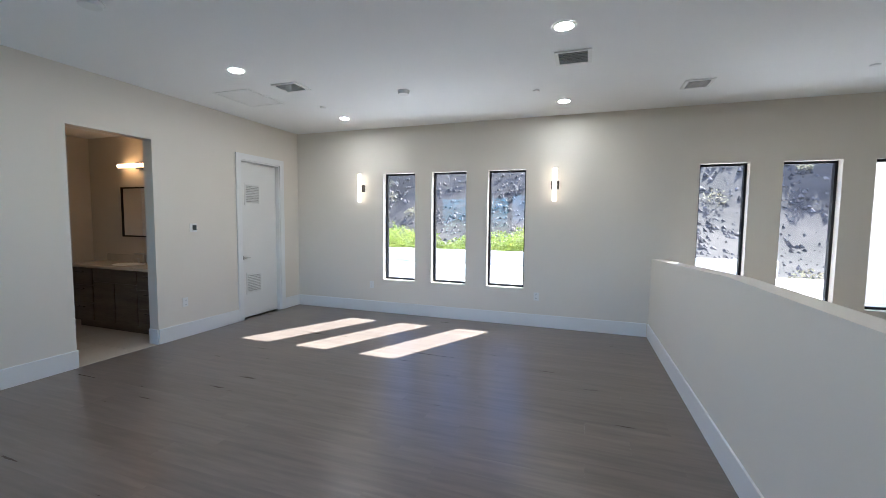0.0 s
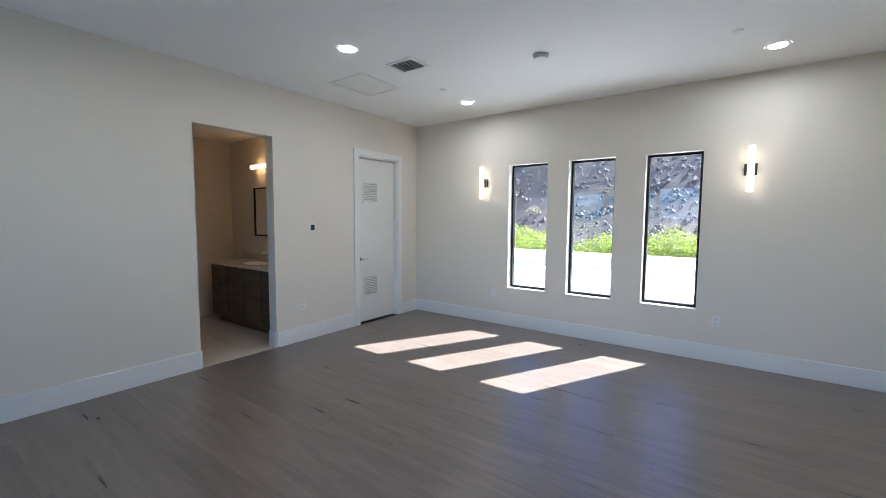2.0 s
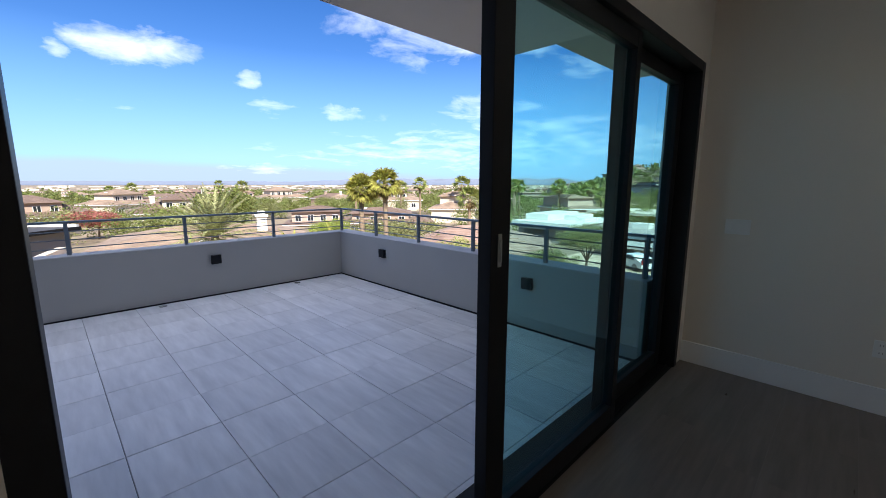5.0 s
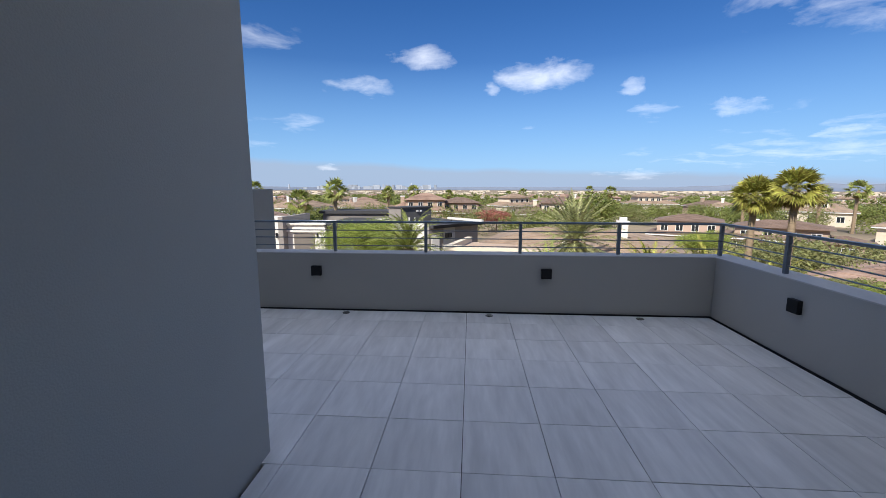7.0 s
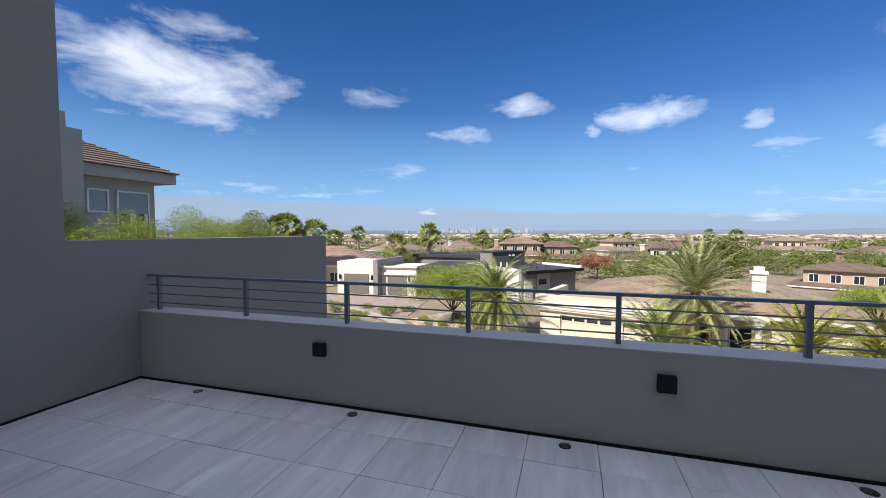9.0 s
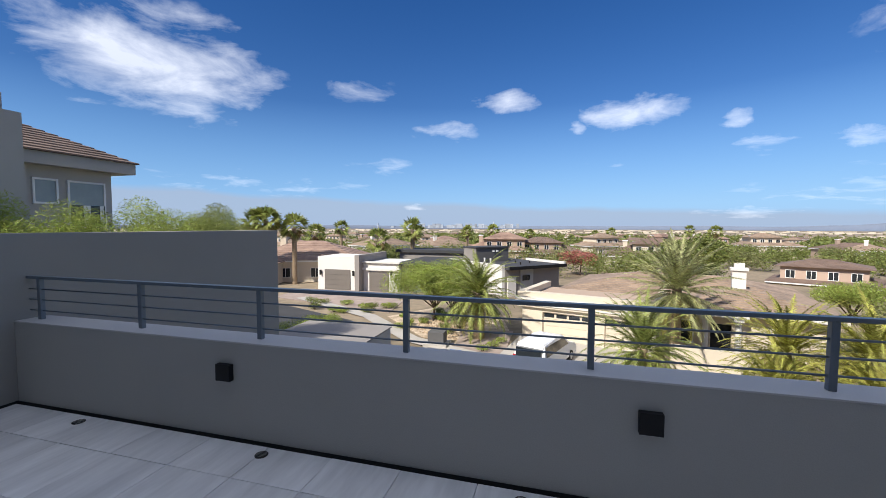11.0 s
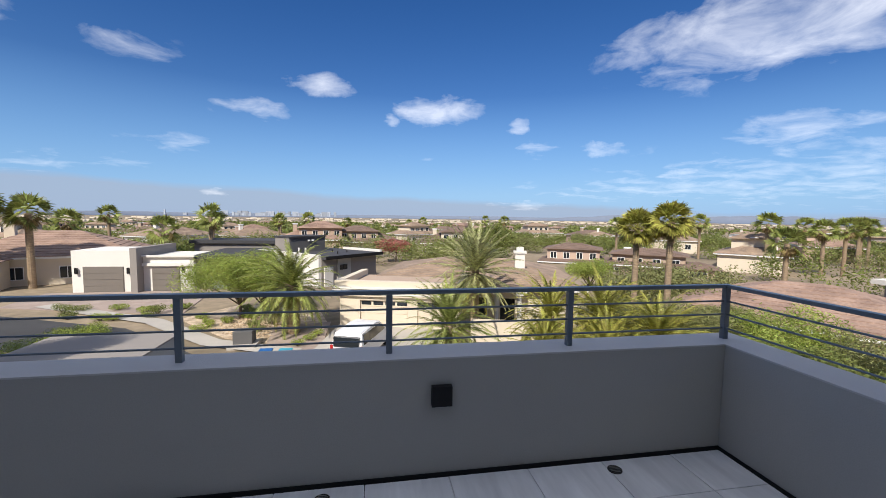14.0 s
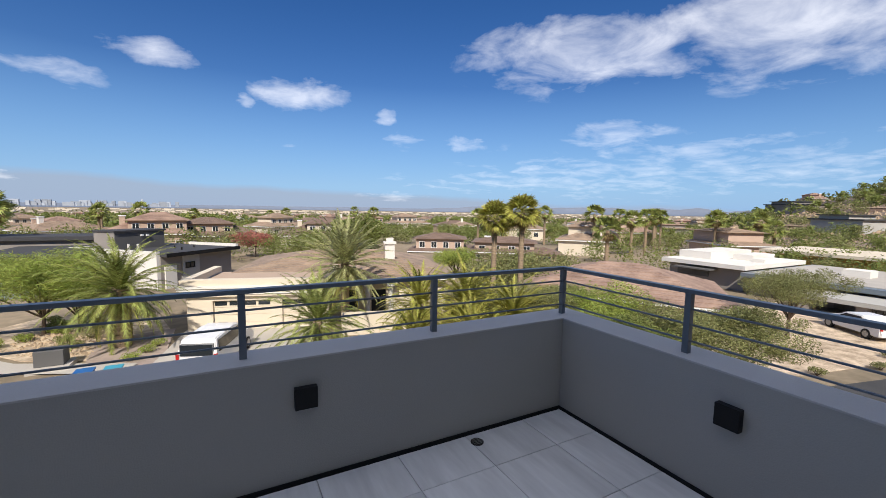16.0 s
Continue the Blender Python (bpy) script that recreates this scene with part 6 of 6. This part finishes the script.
for _ in range(30000):
    x, y = rgr.uniform(-22, 30), 14 + 50 * rgr.random() ** 1.4
    z, s = height(x, y), rgr.uniform(0.04, 0.13) * (1 + y / 45)
    o = len(V)
    for dx, dy, dz in ((1, 0, -.2), (0.25, 0.9, -.2), (-0.9, 0.4, -.2), (-0.45, -0.9, -.2), (0.6, -.7, -.2), (0.2, 0.3, 0.7), (-0.2, -0.3, 0.75)):
        V.append((x + s * dx * rgr.uniform(.6, 1.3), y + s * dy * rgr.uniform(.6, 1.3), z + s * dz * rgr.uniform(.6, 1.2)))
    F += [(o, o + 1, o + 5), (o + 1, o + 2, o + 5), (o + 2, o + 6, o + 5), (o + 2, o + 3, o + 6), (o + 3, o + 4, o + 6), (o + 4, o, o + 5), (o + 4, o + 5, o + 6)]
tagged(raw("hillside_rocks", V, F, M_ROCK), "dark broken rocks on the hillside", "rocks", kind="stuff")
V, F = [], []
for _ in range(230):
    x, y = rgr.uniform(-35, 40), 16 + 60 * rgr.random() ** 1.3
    R = rgr.uniform(0.3, 0.7)
    V.append(leaf_cloud(rgr, [(x, y, height(x, y) + R * 0.4, R)], 130, 0.07))
tagged(leaves_mesh("hillside_scrub", np.concatenate(V), M_SAGE), "pale dry desert scrub on the hillside", "scrub", kind="stuff")
for i, (x, y, R, h) in enumerate(((-3.2, 14.6, 1.6, 2.6), (-1.4, 15.0, 1.4, 2.2), (0.6, 15.2, 1.2, 1.9), (2.2, 15.2, 1.3, 2.0), (3.3, 15.6, 0.9, 1.7))):
    bush(x, y, height(x, y) - 0.1, R, h, "bright green creosote shrub beyond the roof", M_LEAF_LT, 140 + i, 2200, 0.09, group="shrubs behind the roof")


# ---------------------------------------------------------------- vehicles and street things
def vehicle(name, label, x, y, z, yaw, L, W, prof, glass, m, tail=True):
    """prof: side outline (along, up); glass: side window outline. The front looks along +x before the turn."""
    mm = pose(x, y, z, 0, 0, yaw)
    v = thing(name, label, "car", (x, y, z))

    def side_solid(pts, w, inset=0.0):
        bm = bmesh.new()
        a = [bm.verts.new((px, -w / 2 + (inset * max(0, pz - 0.9)), pz)) for px, pz in pts]
        b = [bm.verts.new((px, w / 2 - (inset * max(0, pz - 0.9)), pz)) for px, pz in pts]
        bm.faces.new(a), bm.faces.new(b[::-1])
        for i in range(len(pts)):
            j = (i + 1) % len(pts)
            bm.faces.new((a[j], a[i], b[i], b[j]))
        return bm
    bm = side_solid(prof, W, 0.22)
    bmesh.ops.bevel(bm, geom=bm.edges[:], offset=0.05, segments=3, affect="EDGES")
    part("body", xf(bm, mm), m, v, smooth=False)
    part("side_window", xf(side_solid(glass, W + 0.015, 0.22), mm), M_WINDOW, v, "dark tinted glass")
    rear = min(p[0] for p in prof)
    top = max(p[1] for p in prof)
    part("rear_window", xf(boxes((rear - 0.012, rear + 0.25, -W * 0.38, W * 0.38, top * 0.58, top * 0.86)), mm), M_WINDOW, v, "dark rear glass")
    if tail:
        for s in (-1, 1):
            part("tail_light", xf(boxes((rear - 0.015, rear + 0.12, s * W * 0.44 - 0.07, s * W * 0.44 + 0.07, 0.75, 1.1)), mm), M_TAIL, v, "red tail light")
    part("bumper", xf(boxes((rear - 0.05, rear + 0.2, -W * 0.46, W * 0.46, 0.35, 0.6)), mm), m, v)
    for wx in (rear + L * 0.2, rear + L * 0.8):
        for s in (-1, 1):
            wt = part("wheel", xf(cyl(bmesh.new(), (wx, s * (W / 2 - 0.2), 0.33), (wx, s * (W / 2 + 0.01), 0.33), 0.33, seg=22), mm), M_TYRE, v)
            part("rim", xf(cyl(bmesh.new(), (wx, s * (W / 2 + 0.01), 0.33), (wx, s * (W / 2 + 0.022), 0.33), 0.21, seg=16), mm), M_CARSILVER, wt)
    return v


VAN = [(-2.5, 0.3), (2.4, 0.3), (2.5, 0.75), (2.2, 1.0), (1.35, 1.1), (0.6, 1.75), (-0.2, 1.8), (-2.2, 1.75), (-2.45, 1.1)]
vehicle("minivan", "white minivan parked on the driveway", 3.1, -26.7, GZ + 0.08, -111, 5.0, 1.88, VAN,
        [(-2.15, 1.12), (1.15, 1.15), (0.5, 1.62), (-2.05, 1.62)], M_CARWHITE)
SEDAN = [(-2.3, 0.3), (2.3, 0.3), (2.35, 0.65), (2.1, 0.85), (1.0, 0.95), (0.3, 1.4), (-0.9, 1.42), (-1.7, 1.0), (-2.3, 0.95)]
vehicle("sedan", "white sedan parked in the gravel yard", -35.8, -13.4, GZ + 0.03, 238, 4.6, 1.82, SEDAN,
        [(-1.35, 0.98), (0.8, 0.98), (0.2, 1.32), (-0.85, 1.34)], M_CARWHITE)
SUV = [(-2.3, 0.35), (2.3, 0.35), (2.35, 0.8), (2.1, 1.05), (1.0, 1.12), (0.4, 1.68), (-2.0, 1.68), (-2.3, 1.1)]
vehicle("estate_car", "silver car parked beside the white sedan", -40.6, -11.9, GZ + 0.03, 236, 4.6, 1.85, SUV,
        [(-1.9, 1.12), (0.85, 1.15), (0.3, 1.58), (-1.8, 1.58)], M_CARSILVER)


def bin_(x, y, m, label):
    b = thing("recycling_bin", label, "bin", (x, y, GZ), "bins at the kerb")
    bm = boxes((x - 0.3, x + 0.3, y - 0.33, y + 0.33, GZ + 0.1, GZ + 0.95))
    for v in bm.verts:
        if v.co.z < GZ + 0.2:
            v.co.x, v.co.y = x + (v.co.x - x) * 0.78, y + (v.co.y - y) * 0.78
    part("body", bm, m, b)
    part("lid", boxes((x - 0.33, x + 0.33, y - 0.36, y + 0.36, GZ + 0.951, GZ + 1.02)), m, b, bevel=0.01)
    part("wheel", cyl(bmesh.new(), (x - 0.28, y - 0.3, GZ + 0.12), (x + 0.28, y - 0.3, GZ + 0.12), 0.12), M_TYRE, b)


bin_(8.1, -24.7, M_BLUE, "blue wheeled bin by the street")
bin_(7.1, -24.6, M_TEAL, "teal wheeled bin by the street")
ub = thing("utility_box", "grey metal utility cabinet on a concrete pad", "utility box", (10.3, -28.9, GZ))
part("cabinet", boxes((9.75, 10.85, -29.3, -28.4, GZ + 0.25, GZ + 1.0)), M_CHARCOAL, ub, "dark grey metal cabinet", bevel=0.02)
part("pad", boxes((9.5, 11.1, -29.5, -28.1, GZ, GZ + 0.249)), M_CONCRETE, ub, "concrete pad")

# ---------------------------------------------------------------- floor pieces
floor_in = thing("floor", "grey-brown wood plank floor", "floor", (0, 0, 0), "", "structure")
rng = random.Random(4)
PLW, cache = 0.186, {}


def plank(x0, x1, y0, y1):
    key = (round(x1 - x0, 4), round(y1 - y0, 4))
    if key not in cache:
        bm = boxes((0.0001, key[0] - 0.0001, 0.00015, key[1] - 0.00015, -0.011, 0))
        me = bpy.data.meshes.new("plank")
        bm.to_mesh(me), bm.free()
        me.materials.append(M_PLANK)
        cache[key] = me
    ob = new("plank", cache[key])
    ob.parent = floor_in
    ob.matrix_basis = Matrix.Translation((x0, y0, 0))


y, row = 0.0, 0
while y < FAR - 0.001:
    y1 = min(y + PLW, FAR)
    x, first = 0.0, True
    while x < 5.84 - 0.001:
        ln = rng.choice((0.45, 0.75, 1.05, 1.35)) if first else 1.5
        x1 = min(x + ln, 5.84)
        if 5.84 - x1 < 0.2:
            x1 = 5.84
        plank(x, x1, y, y1)
        x, first = x1, False
    y = y1

terrace = thing("pavement", "pale grey porcelain paver terrace floor with dark open joints", "paving", (3, -2.6, ZT), "", "structure")
tcache = {}


def paver(x0, x1, y0, y1, name, m, parent, z):
    key = (round(x1 - x0, 4), round(y1 - y0, 4), name)
    if key not in tcache:
        bm = boxes((0, key[0], 0, key[1], -0.02, 0))
        bmesh.ops.bevel(bm, geom=[e for e in bm.edges if e.verts[0].co.z > -0.001 and e.verts[1].co.z > -0.001], offset=0.0015, segments=1, affect="EDGES")
        me = bpy.data.meshes.new(name)
        bm.to_mesh(me), bm.free()
        me.materials.append(m)
        tcache[key] = me
    ob = new(name, tcache[key])
    ob.parent = parent
    ob.matrix_parent_inverse = parent.matrix_basis.inverted()
    ob.matrix_basis = Matrix.Translation((x0, y0, z))


xs = [0.284] + [0.66 + 0.507 * k for k in range(14)]
xs = [v for v in xs if v < EX - 0.03] + [EX - 0.03]
ys = [-5.248] + [-4.88 + 0.503 * k for k in range(10)]
ys = [v for v in ys if v < -0.3] + [-0.24]
for a, b in zip(xs, xs[1:]):
    for c, d in zip(ys, ys[1:]):
        dz = rng.uniform(-0.0012, 0.0012)
        if b > 4.33 and d > -2.5:
            if a >= 4.33 or c >= -2.47:
                if a >= 4.3:
                    if c > -2.5:
                        continue
                    d2 = min(d, -2.49)
                    paver(a + 0.002, b - 0.002, c + 0.002, d2 - 0.002, "paver", M_TILE, terrace, ZT + dz)
                    continue
                b2 = min(b, 4.31)
                paver(a + 0.002, b2 - 0.002, c + 0.002, d - 0.002, "paver", M_TILE, terrace, ZT + dz)
                continue
        paver(a + 0.002, b - 0.002, c + 0.002, d - 0.002, "paver", M_TILE, terrace, ZT + dz)

bath_floor = thing("bath_floor", "beige tiled bathroom floor", "floor", (-1.2, 3.4, 0), "", "structure")
for i in range(4):
    for j in range(5):
        x0, y0 = BX + 0.56 * i, 2.2 + 0.49 * j
        x1, y1 = min(x0 + 0.56, -0.151), min(y0 + 0.49, BY)
        if x1 - x0 > 0.05 and y1 - y0 > 0.05:
            paver(x0 + 0.0015, x1 - 0.0015, y0 + 0.0015, y1 - 0.0015, "tile", M_BATHTILE, bath_floor, 0.0)
